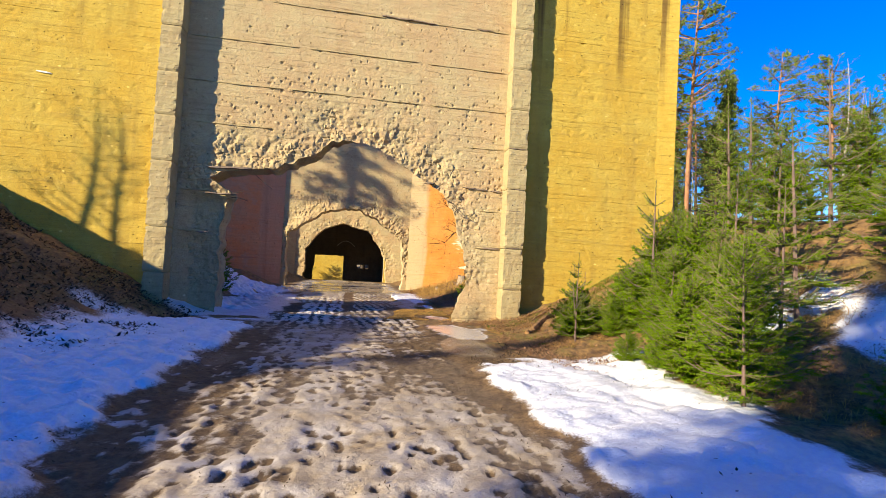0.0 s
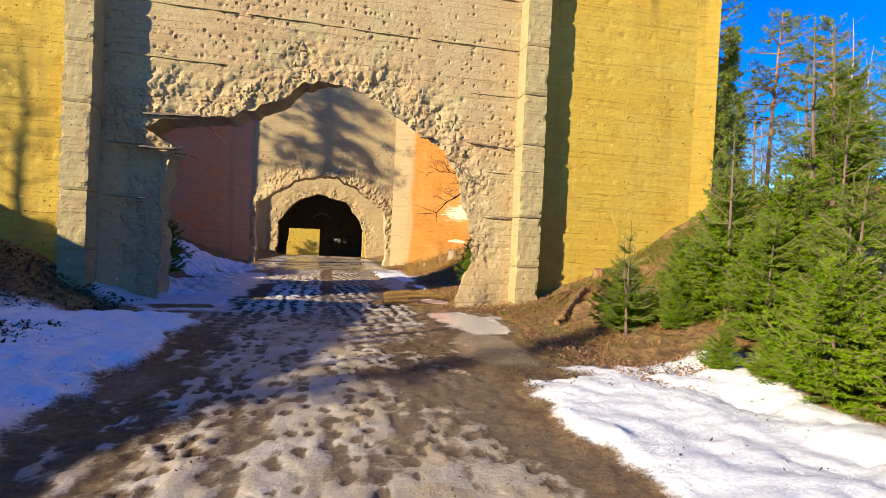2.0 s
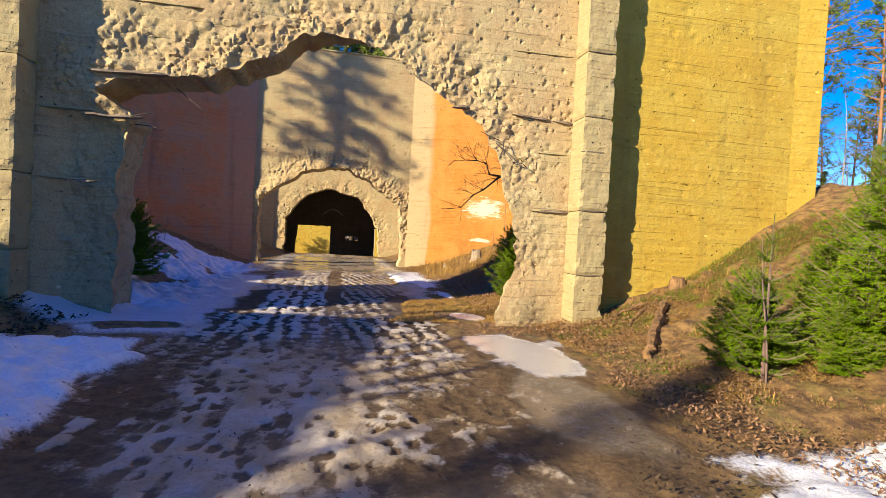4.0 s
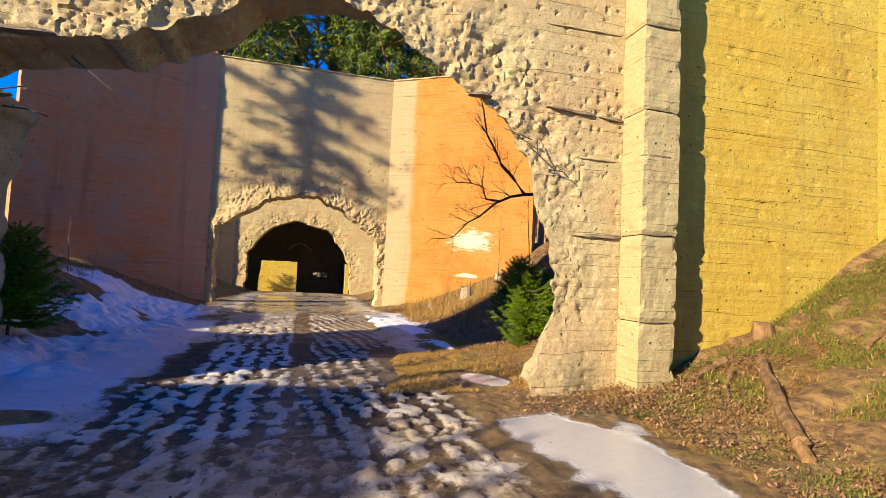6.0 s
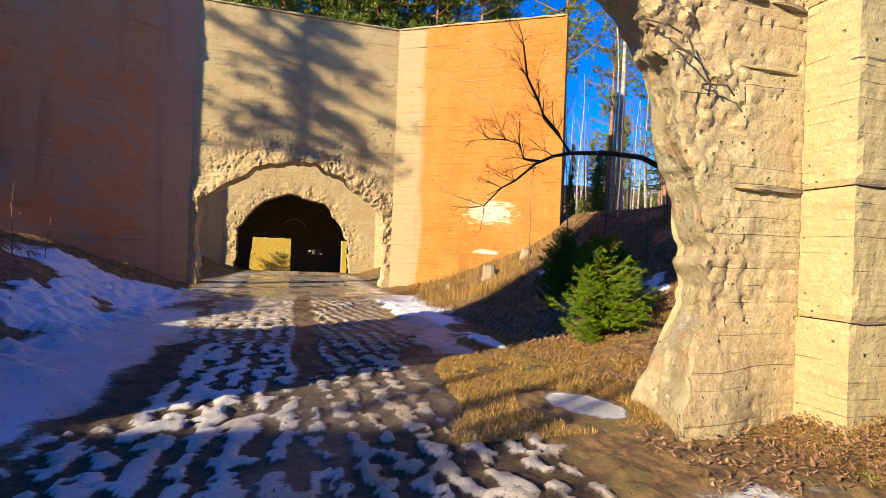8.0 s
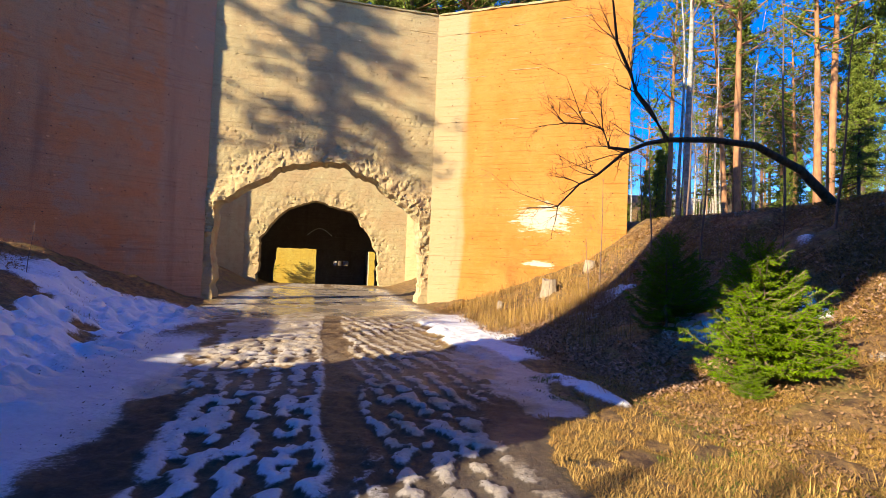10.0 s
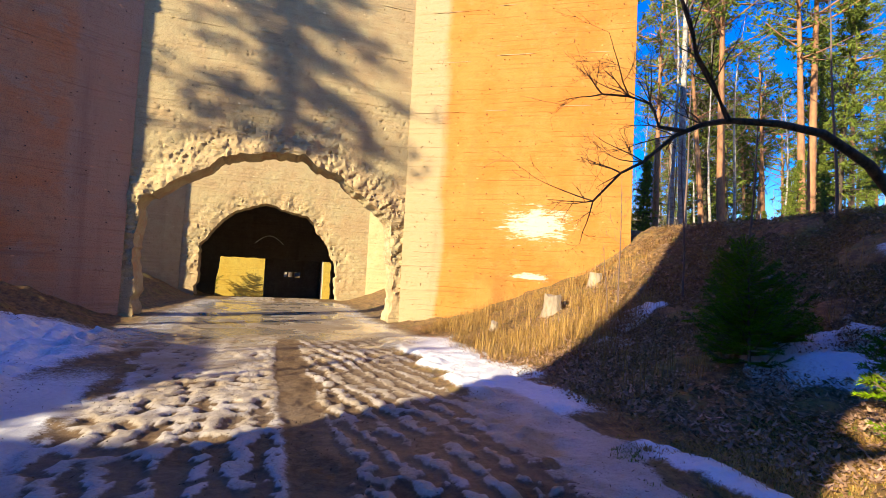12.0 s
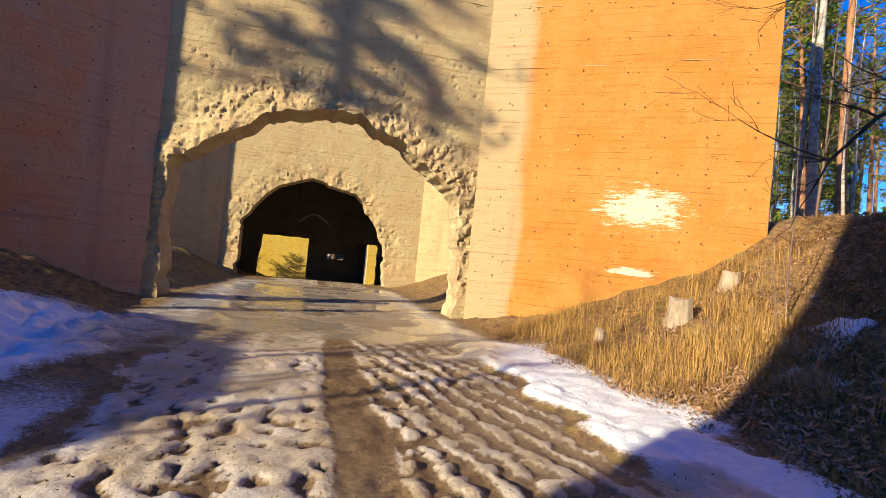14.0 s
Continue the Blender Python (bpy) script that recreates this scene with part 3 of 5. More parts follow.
# ---- concrete walls ----
def wall_mesh(name, u0, u1, z0, z1, thick, mat, opening=None, relief=None, cell=0.1, rings=9, seed=1, flare=0.0):
    """A wall whose front lies in the plane y = 0 (facing -y), with a broken opening where opening(u, z) < 0."""
    nu, nz = max(2, int((u1 - u0) / cell)), max(2, int((z1 - z0) / cell))
    us, zs = np.linspace(u0, u1, nu + 1), np.linspace(z0, z1, nz + 1)
    U, Z = np.meshgrid(us, zs)
    keep = np.ones((nz, nu), bool)
    if opening:
        uc, zc = (us[:-1] + us[1:]) / 2, (zs[:-1] + zs[1:]) / 2
        UC, ZC = np.meshgrid(uc, zc)
        keep = opening(UC, ZC) > 0
        pad = np.zeros((nz + 2, nu + 2), bool)
        pad[1:-1, 1:-1] = keep
        around = np.stack([pad[:-1, :-1], pad[1:, :-1], pad[:-1, 1:], pad[1:, 1:]])
        hole = np.zeros((nz + 2, nu + 2), bool)
        hole[1:-1, 1:-1] = ~keep
        near_hole = np.stack([hole[:-1, :-1], hole[1:, :-1], hole[:-1, 1:], hole[1:, 1:]]).any(0)
        rim = around.any(0) & near_hole
        e = 0.02
        for _ in range(3):
            f = opening(U, Z)
            gx, gz = (opening(U + e, Z) - f) / e, (opening(U, Z + e) - f) / e
            g2 = np.maximum(gx * gx + gz * gz, 0.2)
            mx, mz = np.clip(-f * gx / g2, -cell * 0.5, cell * 0.5), np.clip(-f * gz / g2, -cell * 0.5, cell * 0.5)
            U, Z = U + np.where(rim, mx, 0) * 0.7, Z + np.where(rim, mz, 0) * 0.7
    D = relief(U, Z) if relief else np.zeros_like(U)
    count = U.size
    UB, ZB = U, Z
    if opening and flare:
        cu = (u0 + u1) / 2
        ru, rz = U - cu, Z - 1.5
        hinge = step(ru, -1.0, 1.6) if flare > 0.3 else 1.0
        rr = np.maximum(np.hypot(ru, rz), 0.3)
        pull = hinge * flare * np.exp(-np.clip(opening(U, Z), 0, 9) / 0.9) * step(Z, -0.6, 0.3)
        UB, ZB = U + pull * ru / rr, Z + pull * np.clip(rz, 0, 9) / rr
    verts = [np.stack([U, -D, Z], -1).reshape(-1, 3), np.stack([UB, np.full_like(U, thick), ZB], -1).reshape(-1, 3)]
    idx = np.arange(count).reshape(nz + 1, nu + 1)
    a, b, c, d = idx[:-1, :-1][keep], idx[:-1, 1:][keep], idx[1:, 1:][keep], idx[1:, :-1][keep]
    faces = [np.stack([a, b, c, d], -1), np.stack([d, c, b, a], -1) + count]
    # edges with one kept side
    edges = np.concatenate([np.stack(p, -1) for p in ((a, b), (b, c), (c, d), (d, a))])
    seen = {(int(p), int(q)) for p, q in edges}
    border = [(p, q) for p, q in seen if (q, p) not in seen]
    used = sorted({p for e2 in border for p in e2})
    ring_of = {p: k for k, p in enumerate(used)}
    flat = verts[0][used]
    back = verts[1][used]
    base = 2 * count
    extra, levels = [], []
    for r in range(1, rings):
        t = r / rings
        p = flat * (1 - t) + back * t
        turn = np.arctan2(flat[:, 2] - 1.5, flat[:, 0] - (u0 + u1) / 2) * 3.4 + np.where(flat[:, 2] < 1.5, flat[:, 2] * 0.4, 0)
        wob = (fbm(turn * 1.5, t * thick * 2.0 + turn * 0.3, seed + 60, 3) - 0.5) * 0.16 - (stones(turn, t * thick, seed + 61) + 0.03) * 0.6 * min(1.0, 5 * t, 5 * (1 - t))
        inside = (flat[:, 0] > u0 + 0.02) & (flat[:, 0] < u1 - 0.02) & (flat[:, 2] < z1 - 0.02) & (flat[:, 2] > z0 + 0.02)
        cu = (u0 + u1) / 2
        away = np.stack([flat[:, 0] - cu, np.zeros(len(flat)), flat[:, 2] - 1.5], -1)
        away /= np.maximum(np.linalg.norm(away, axis=1, keepdims=True), 0.1)
        p = p + away * (np.where(inside, wob + 0.06 * math.sin(math.pi * t), wob * 0.05))[:, None]
        levels.append(base + len(extra) * len(used))
        extra.append(p)
    verts = np.concatenate(verts + extra)
    side = []
    for p, q in border:
        chain_p = [p] + [lv + ring_of[p] for lv in levels] + [p + count]
        chain_q = [q] + [lv + ring_of[q] for lv in levels] + [q + count]
        for k in range(rings):
            side.append((chain_q[k], chain_p[k], chain_p[k + 1], chain_q[k + 1]))
    allf = np.concatenate(faces + [np.array(side, int).reshape(-1, 4)])
    me = bpy.data.meshes.new(name)
    live, inv = np.unique(allf.ravel(), return_inverse=True)
    me.from_pydata(verts[live].tolist(), [], inv.reshape(-1, 4).tolist())
    me.materials.append(mat)
    me.materials.append(M_BROKEN)
    if opening and mat is not M_UNLIT:
        index = np.zeros(len(allf), np.int32)
        index[len(allf) - len(side):] = 1
        me.polygons.foreach_set("material_index", index)
    me.update()
    me.polygons.foreach_set("use_smooth", np.ones(len(allf), bool))
    me.set_sharp_from_angle(angle=math.radians(36))
    return me


def stones(x, y, seed):
    """Relief of broken concrete, in metres: two sizes of aggregate with crevices between them, and grit."""
    wx = x + 0.22 * (fbm(x * 4, y * 4, seed + 7, 3) - 0.5)
    wy = y + 0.22 * (fbm(x * 4, y * 4, seed + 8, 3) - 0.5)
    a1, a2, ra = worley(wx / 0.17, wy / 0.14, seed)
    b1, b2, rb = worley(wx / 0.07, wy / 0.06, seed + 1)
    patch = step(fbm(x * 2.3, y * 2.3, seed + 41, 2), 0.3, 0.62)
    big = ((ra - 0.6) * 0.05 + 0.03 * (0.5 - a1) - 0.045 * (1 - step(a2 - a1, 0.0, 0.2)) * (ra > 0.45)) * patch
    small = ((rb - 0.5) * 0.024 + 0.02 * (0.5 - b1)) * (1.2 - 0.6 * patch) - 0.026 * (1 - step(b1, 0.15, 0.4)) * (rb > 0.7)
    tear = 0.5 - np.abs(fbm(x * 7, y * 7, seed + 3, 3) - 0.5) * 2
    return big + small - tear ** 3 * 0.10 + 0.02 + (fbm(x * 15, y * 15, seed + 4, 2) - 0.5) * 0.06 + (fbm(x * 4.5, y * 4.5, seed + 43, 2) - 0.5) * 0.09


def pocks(x, y, size, share, seed):
    """Scattered pits, 0 to 1, of a size in metres; share: how many of the cells hold one."""
    f1, _, own = worley(x / size + 0.5 * fbm(x * 5, y * 5, seed + 6, 2), y / size, seed)
    wide = 0.16 + 0.26 * ((own * 7.3) % 1.0)
    return (1 - step(f1, wide * 0.55, wide)) * (own < share)


def rubble(opening, seed, reach=0.62, deep=1.0, pits=0.05):
    """Relief of blasted concrete: broken round the opening, shallow pits elsewhere."""
    def f(U, Z):
        base = 0.014 * (fbm(U * 0.8, Z * 6, seed + 4, 3) - 0.5)
        if opening is None:
            return base - pits * pocks(U, Z, 0.2, 0.12, seed + 3)
        d = np.clip(opening(U, Z), 0, 9) + 0.75 * (fbm(U * 1.3, Z * 1.3, seed + 21, 3) - 0.5)
        low = step(Z, 0.2, 1.2)
        w = (1 - step(d, reach * 0.55, reach * 1.55)) * low
        mid = np.exp(-(np.clip(d, 0, 9) / (reach * 2.6)) ** 2)
        broken = w * (deep * stones(U, Z, seed) - 0.05 + 0.12 * (fbm(U * 1.9, Z * 1.9, seed + 30, 2) - 0.5))
        holes = pocks(U, Z, 0.15, (0.03 + 0.42 * mid) * (0.4 + 1.2 * fbm(U, Z, seed + 51, 2)), seed + 5) * 0.032 + pocks(U, Z, 0.085, 0.04 + 0.3 * mid, seed + 15) * 0.02
        return base + broken - (1 - w) * holes
    return f


def profile_opening(points, seed, rough=0.16):
    """Signed distance (below zero inside) to an opening under a line of (u, z) points, from jamb to jamb."""
    pu, pz = np.array([p[0] for p in points]), np.array([p[1] for p in points])

    def f(U, Z):
        wob = (fbm(U * 1.6, Z * 1.6, seed, 3) - 0.5) * 2.4 * rough + (fbm(U * 5, Z * 5, seed + 4, 2) - 0.5) * rough
        best = np.full(np.shape(U), 1e9)
        for k in range(len(pu) - 1):
            ax, az, bx, bz = pu[k], pz[k], pu[k + 1], pz[k + 1]
            t = np.clip(((U - ax) * (bx - ax) + (Z - az) * (bz - az)) / ((bx - ax) ** 2 + (bz - az) ** 2), 0, 1)
            best = np.minimum(best, np.hypot(U - ax - t * (bx - ax), Z - az - t * (bz - az)))
        inside = np.zeros(np.shape(U), bool)
        n = len(pu)
        for k in range(n):
            ax, az, bx, bz = pu[k], pz[k], pu[(k + 1) % n], pz[(k + 1) % n]
            cross = ((az > Z) != (bz > Z)) & (U < (bx - ax) * (Z - az) / (bz - az + 1e-9) + ax)
            inside ^= cross
        return np.where(inside, -best, best) + wob
    return f


TOP_A, V_A = 11.2, 14.28
ARCH_A = profile_opening([(-3.55, -1.5), (-3.55, 1.0), (-3.5, 2.6), (-3.4, 3.2), (-3.85, 3.55), (-3.3, 3.85), (-2.2, 3.95), (-1.5, 4.3), (-0.7, 4.78), (0.2, 4.82), (1.0, 4.5), (1.9, 3.95), (2.5, 3.6), (2.85, 2.9), (3.1, 2.2), (3.2, 1.3), (3.05, 0.6), (2.85, 0.2), (2.8, -1.5)], 3, 0.12)
rough_a = rubble(ARCH_A, 40, 0.75)


def front_relief(U, Z):
    """The blasted front, broken back at the foot of the left jamb and flared at the right foot."""
    back = (1 - step(U, -3.75, -3.0)) * (1 - step(Z, 2.9, 3.5)) * step(U, -4.66, -4.2)
    foot = (1 - step(Z, 0.1, 0.9)) * step(U, 2.2, 2.8) * (1 - step(U, 3.2, 4.0))
    calm = step(U, 2.4, 2.9) * (1 - step(Z, 2.2, 3.6))
    return rough_a(U, Z) * (1 - 0.5 * calm) - 0.26 * back + 0.16 * foot


wall = tagged(new("wall_front", wall_mesh("wall_front", -4.66, 4.2, -0.6, TOP_A, 1.0, M_CENTRE, ARCH_A, front_relief, 0.03, 26, flare=0.5)), "grey weathered concrete wall with a blasted arched opening", "wall", kind="structure")
place(wall, pose(0, V_A, 0))
left_wing = tagged(new("wall_front_left", wall_mesh("wall_front_left", -9.07, -4.66, -0.6, TOP_A, 1.0, M_YELLOW, None, rubble(None, 90, pits=0.03), 0.06)), "ochre stained concrete wall with board marks", "wall", kind="structure")
place(left_wing, pose(0, V_A + 0.004, 0))
right_wing = tagged(new("wall_front_right", wall_mesh("wall_front_right", 4.2, 9.05, -0.6, TOP_A, 1.0, M_YELLOW, None, rubble(None, 95, pits=0.03), 0.06)), "ochre stained concrete wall with board marks", "wall", kind="structure")
place(right_wing, pose(0, V_A + 0.004, 0))
end_strip = tagged(new("wall_front_end", wall_mesh("wall_front_end", 0, 0.58, -0.6, TOP_A, 0.8, M_YELLOW, None, rubble(None, 99, pits=0.0), 0.15)), "narrow ochre concrete end face of the wall", "wall", kind="structure")
place(end_strip, pose(9.05, V_A, 0, 0, 0, -9))
left_strip = tagged(new("wall_front_return", wall_mesh("wall_front_return", 0, 0.85, -0.6, TOP_A, 1.2, M_YELLOW, None, rubble(None, 98, pits=0.0), 0.15)), "narrow ochre concrete return at the end of the wall", "wall", kind="structure")
place(left_strip, Matrix.Translation((-9.07, V_A, 0)) @ pose(0, 0, 0, 0, 0, 30) @ Matrix.Translation((-0.85, 0, 0)))

V_B, TOP_B = 30.8, 10.35
ARCH_B = profile_opening([(-3.85, -1.5), (-3.85, 2.9), (-3.65, 3.15), (-2.7, 3.85), (-1.9, 4.4), (-0.8, 4.65), (0.35, 4.65), (1.6, 3.95), (2.7, 3.3), (3.0, 2.9), (3.0, -1.5)], 13, 0.12)
rough_b = rubble(ARCH_B, 140, 0.85)


def middle_relief(U, Z):
    """The blasted band over the middle arch stands proud of the wall."""
    d = np.clip(ARCH_B(U, Z), 0, 9)
    return rough_b(U, Z) + 0.17 * np.exp(-(d / 0.45) ** 2) * step(Z, 2.4, 3.4)


wall_b = tagged(new("wall_middle", wall_mesh("wall_middle", -4.12, 3.3, -0.6, TOP_B, 1.0, M_CENTRE, ARCH_B, middle_relief, 0.042, 16)), "grey concrete wall with a broken arch", "wall", kind="structure")
place(wall_b, pose(0, V_B, 0))
orange = tagged(new("wall_middle_right", wall_mesh("wall_middle_right", 0, 6.54, -0.6, TOP_B, 1.0, M_ORANGE, None, rubble(None, 190, pits=0.02), 0.07)), "orange stained concrete wing wall", "wall", kind="structure")
place(orange, pose(3.28, V_B - 0.02, 0, 0, 0, -32.1))
red = tagged(new("wall_middle_left", wall_mesh("wall_middle_left", 0, 6.3, -0.6, TOP_B, 1.0, M_RED, None, rubble(None, 195, pits=0.025), 0.07)), "red-brown stained concrete wing wall", "wall", kind="structure")
place(red, Matrix.Translation((-4.1, V_B - 0.02, 0)) @ pose(0, 0, 0, 0, 0, 30.6) @ Matrix.Translation((-6.3, 0, 0)))

V_D, TOP_D = 42.5, 8.0
ARCH_D = profile_opening([(-3.85, -2.5), (-3.85, 2.3), (-2.9, 3.75), (-2.0, 4.3), (-0.8, 4.7), (1.1, 4.2), (2.1, 3.1), (2.75, 1.5), (2.8, -2.5)], 23, 0.12)
wall_d = tagged(new("wall_rear", wall_mesh("wall_rear", -4.6, 4.3, -1.2, TOP_D, 1.0, M_CENTRE, ARCH_D, rubble(ARCH_D, 240, 0.7), 0.07)), "grey concrete wall with a dark tunnel mouth", "wall", kind="structure")
place(wall_d, pose(0, V_D, 0))
for name, at, turn, shift in (("wall_rear_right", (4.28, V_D - 0.02, 0), -30, 0), ("wall_rear_left", (-4.58, V_D - 0.02, 0), 30.4, -6.2)):
    w = tagged(new(name, wall_mesh(name, 0, 6.2, -1.2, TOP_D, 1.0, M_CENTRE, None, rubble(None, 250, pits=0.0), 0.2)), "grey concrete wing wall", "wall", kind="structure")
    place(w, Matrix.Translation(at) @ pose(0, 0, 0, 0, 0, turn) @ Matrix.Translation((shift, 0, 0)))


def box_mesh(name, x0, x1, y0, y1, z0, z1, mat):
    v = [(x, y, z) for x in (x0, x1) for y in (y0, y1) for z in (z0, z1)]
    f = [(0, 1, 3, 2), (4, 6, 7, 5), (0, 4, 5, 1), (2, 3, 7, 6), (0, 2, 6, 4), (1, 5, 7, 3)]
    return mesh_from(name, v, f, mat)


# hall behind the rear wall; its lack of light is put into the colour
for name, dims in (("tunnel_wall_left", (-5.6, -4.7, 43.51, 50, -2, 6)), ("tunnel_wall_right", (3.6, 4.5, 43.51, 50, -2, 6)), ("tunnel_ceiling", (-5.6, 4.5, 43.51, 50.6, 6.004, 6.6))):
    tagged(new(name, box_mesh(name, *dims, M_UNLIT)), "tunnel concrete with its gloom put into the colour", "ceiling" if "ceiling" in name else "wall", kind="structure")
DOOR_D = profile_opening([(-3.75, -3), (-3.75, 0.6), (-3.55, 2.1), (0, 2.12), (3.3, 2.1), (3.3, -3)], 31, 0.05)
w = tagged(new("tunnel_wall_end", wall_mesh("tunnel_wall_end", -5.6, 4.5, -2, 6, 0.5, M_UNLIT, DOOR_D, None, 0.14)), "end wall of the tunnel, gloom put into its colour, with a low broken opening", "wall", kind="structure")
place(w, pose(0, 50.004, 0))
DOOR_E = profile_opening([(-1.0, -4), (-1.0, 4.2), (3.5, 4.2), (3.5, -4)], 33, 0.03)
w = tagged(new("wall_far", wall_mesh("wall_far", -9, 9, -2.5, 7, 0.8, M_YELLOW, DOOR_E, None, 0.2)), "ochre concrete wall far behind the tunnel", "wall", kind="structure")
place(w, pose(0, 58, 0))
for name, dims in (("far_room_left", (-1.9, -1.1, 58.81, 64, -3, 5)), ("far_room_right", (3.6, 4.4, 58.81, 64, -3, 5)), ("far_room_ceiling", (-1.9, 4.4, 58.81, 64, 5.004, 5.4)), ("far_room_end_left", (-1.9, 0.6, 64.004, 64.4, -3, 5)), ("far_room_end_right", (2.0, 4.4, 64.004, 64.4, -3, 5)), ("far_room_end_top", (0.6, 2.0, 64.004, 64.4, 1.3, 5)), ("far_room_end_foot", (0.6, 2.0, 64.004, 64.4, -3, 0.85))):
    tagged(new(name, box_mesh(name, *dims, M_UNLIT)), "far passage concrete with its gloom put into the colour", "ceiling" if "ceiling" in name else "wall", kind="structure")


class Shape:
    """Collects tubes and blades for one mesh."""

    def __init__(self):
        self.v, self.f = [], []

    def tube(self, points, radii, sides=5):
        prev = None
        for k, (p, r) in enumerate(zip(points, radii)):
            q = points[min(k + 1, len(points) - 1)]
            o = points[max(k - 1, 0)]
            d = (Vector(q) - Vector(o)).normalized()
            a = d.orthogonal().normalized()
            b = d.cross(a)
            start = len(self.v)
            for i in range(sides):
                t = 2 * math.pi * i / sides
                self.v.append(tuple(Vector(p) + (a * math.cos(t) + b * math.sin(t)) * r))
            if prev is not None:
                for i in range(sides):
                    j = (i + 1) % sides
                    self.f.append((prev + i, prev + j, start + j, start + i))
            prev = start
        self.f.append(tuple(prev + i for i in range(sides)))

    def blade(self, p, tip, width, side):
        k = len(self.v)
        s = side * (width / 2)
        self.v += [tuple(p - s), tuple(p + s), tuple(tip)]
        self.f.append((k, k + 1, k + 2))

    def mesh(self, name, mat, smooth=False):
        return mesh_from(name, self.v, self.f, mat, smooth)


# ---- pilasters, joints and timber left in the concrete ----
JOINTS = (1.0, 2.15, 3.83, 5.0, 6.12, 7.3, 8.47, 9.6)


def block_mesh(name, w, d, h, seed, mat):
    """One cast block of a pilaster: a box with worn and chipped front edges."""
    nx, ny, nz = 9, 7, max(6, int(h / 0.05))
    bm = bmesh.new()
    loop = [(x, 0.0) for x in np.linspace(0, w, nx)] + [(w, y) for y in np.linspace(0, d, ny)[1:]] + [(0.0, y) for y in np.linspace(d, 0, ny)[:-1]]
    rows = []
    for k in range(nz + 1):
        z = h * k / nz
        pinch = 0.018 if k in (0, nz) else 0.0
        row = []
        for x, y in loop:
            corner = min(abs(x), abs(w - x)) < 0.01 and y < 0.01
            chip = max(0.0, float(vnoise(seed * 3.1 + x * 9, z * 9, seed)) - 0.6) * (0.07 if corner else 0.02)
            n = (float(vnoise(x * 11 + seed, z * 11 + y * 7, seed + 2)) - 0.5) * 0.012
            px = x + (chip + pinch) * (1 if x < w / 2 else -1)
            row.append(bm.verts.new((px, y + chip + (pinch if y < 0.01 else 0) + n, z)))
        rows.append(row)
    n = len(loop)
    for k in range(nz):
        for i in range(n):
            j = (i + 1) % n
            bm.faces.new((rows[k][i], rows[k][j], rows[k + 1][j], rows[k + 1][i]))
    bm.faces.new(rows[nz])
    bm.faces.new(rows[0][::-1])
    me = bpy.data.meshes.new(name)
    bm.to_mesh(me)
    bm.free()
    me.materials.append(mat)
    return me


def pilaster(owner, u, width, seed):
    levels = (-0.5,) + JOINTS + (TOP_A,)
    for k in range(len(levels) - 1):
        ob = part("block", block_mesh("block", width + random.uniform(-0.012, 0.012), 0.474, levels[k + 1] - levels[k] - 0.012, seed + k, M_PILASTER), M_PILASTER, owner)
        ob.location = (u + random.uniform(-0.008, 0.008), -0.478 + random.uniform(-0.012, 0.006), levels[k])


pilaster(wall, -5.15 + 0.004, 0.5, 20)
pilaster(wall, 4.18, 0.55, 50)


def strip_mesh(name, length, height, proud, mat, seed, splinter=0.0):
    """A rough strip along x: a casting ridge, or a splintered board when splinter > 0."""
    n = max(4, int(length / 0.09))
    bm = bmesh.new()
    prev = None
    for k in range(n + 1):
        x = length * k / n
        a = 0.55 + 0.9 * float(vnoise(x * 3.2, seed * 1.7, seed))
        end = min(1.0, min(k, n - k) / 1.5 + (0.25 if splinter else 0.1))
        hh, pp = height * a * end, proud * (0.5 + 0.9 * float(vnoise(x * 5.1, seed, seed + 1))) * end
        zz = 0.02 * (float(vnoise(x * 0.8, seed + 5.0, seed + 2)) - 0.5) + splinter * (float(vnoise(x * 6, seed, seed + 3)) - 0.5)
        ring = [bm.verts.new(p) for p in ((x, 0.06, zz - hh / 2), (x, -pp, zz - hh * 0.35), (x, -pp * 0.9, zz + hh * 0.3), (x, 0.06, zz + hh / 2))]
        if prev:
            for i in range(3):
                bm.faces.new((prev[i], ring[i], ring[i + 1], prev[i + 1]))
            bm.faces.new((prev[3], ring[3], ring[0], prev[0]))
        else:
            bm.faces.new(ring[::-1])
        prev = ring
    bm.faces.new(prev)
    bmesh.ops.recalc_face_normals(bm, faces=bm.faces[:])
    me = bpy.data.meshes.new(name)
    bm.to_mesh(me)
    bm.free()
    me.materials.append(mat)
    return me


def strip(owner, kind, u, z, length, height, proud, mat, seed, splinter=0.0, y=0.0, tilt=0.0, label=""):
    ob = part(kind, strip_mesh(kind, length, height, proud, mat, seed, splinter), mat, owner, label)
    ob.matrix_basis = pose(u, y, z, 0, tilt, 0)
    return ob


seed = 300
for z in (5.0, 6.12, 7.3, 8.47, 9.6):
    u = -4.62
    while u < 4.1:
        length = min(random.uniform(1.2, 3.4), 4.15 - u)
        if length > 0.3 and not (z < 5.5 and -2.2 < u + length / 2 < 2.2):
            strip(wall, "joint_ridge", u, z + random.uniform(-0.012, 0.012), length, 0.035, 0.03, M_PILASTER, seed)
        u += length + random.uniform(0.0, 0.25)
        seed += 1
for z in (2.13, 3.2):
    strip(wall, "joint_ridge", -4.62, z, 0.75, 0.04, 0.03, M_PILASTER, seed)
    strip(wall, "joint_ridge", 3.45, z, 0.7, 0.04, 0.03, M_PILASTER, seed + 1)
    seed += 2
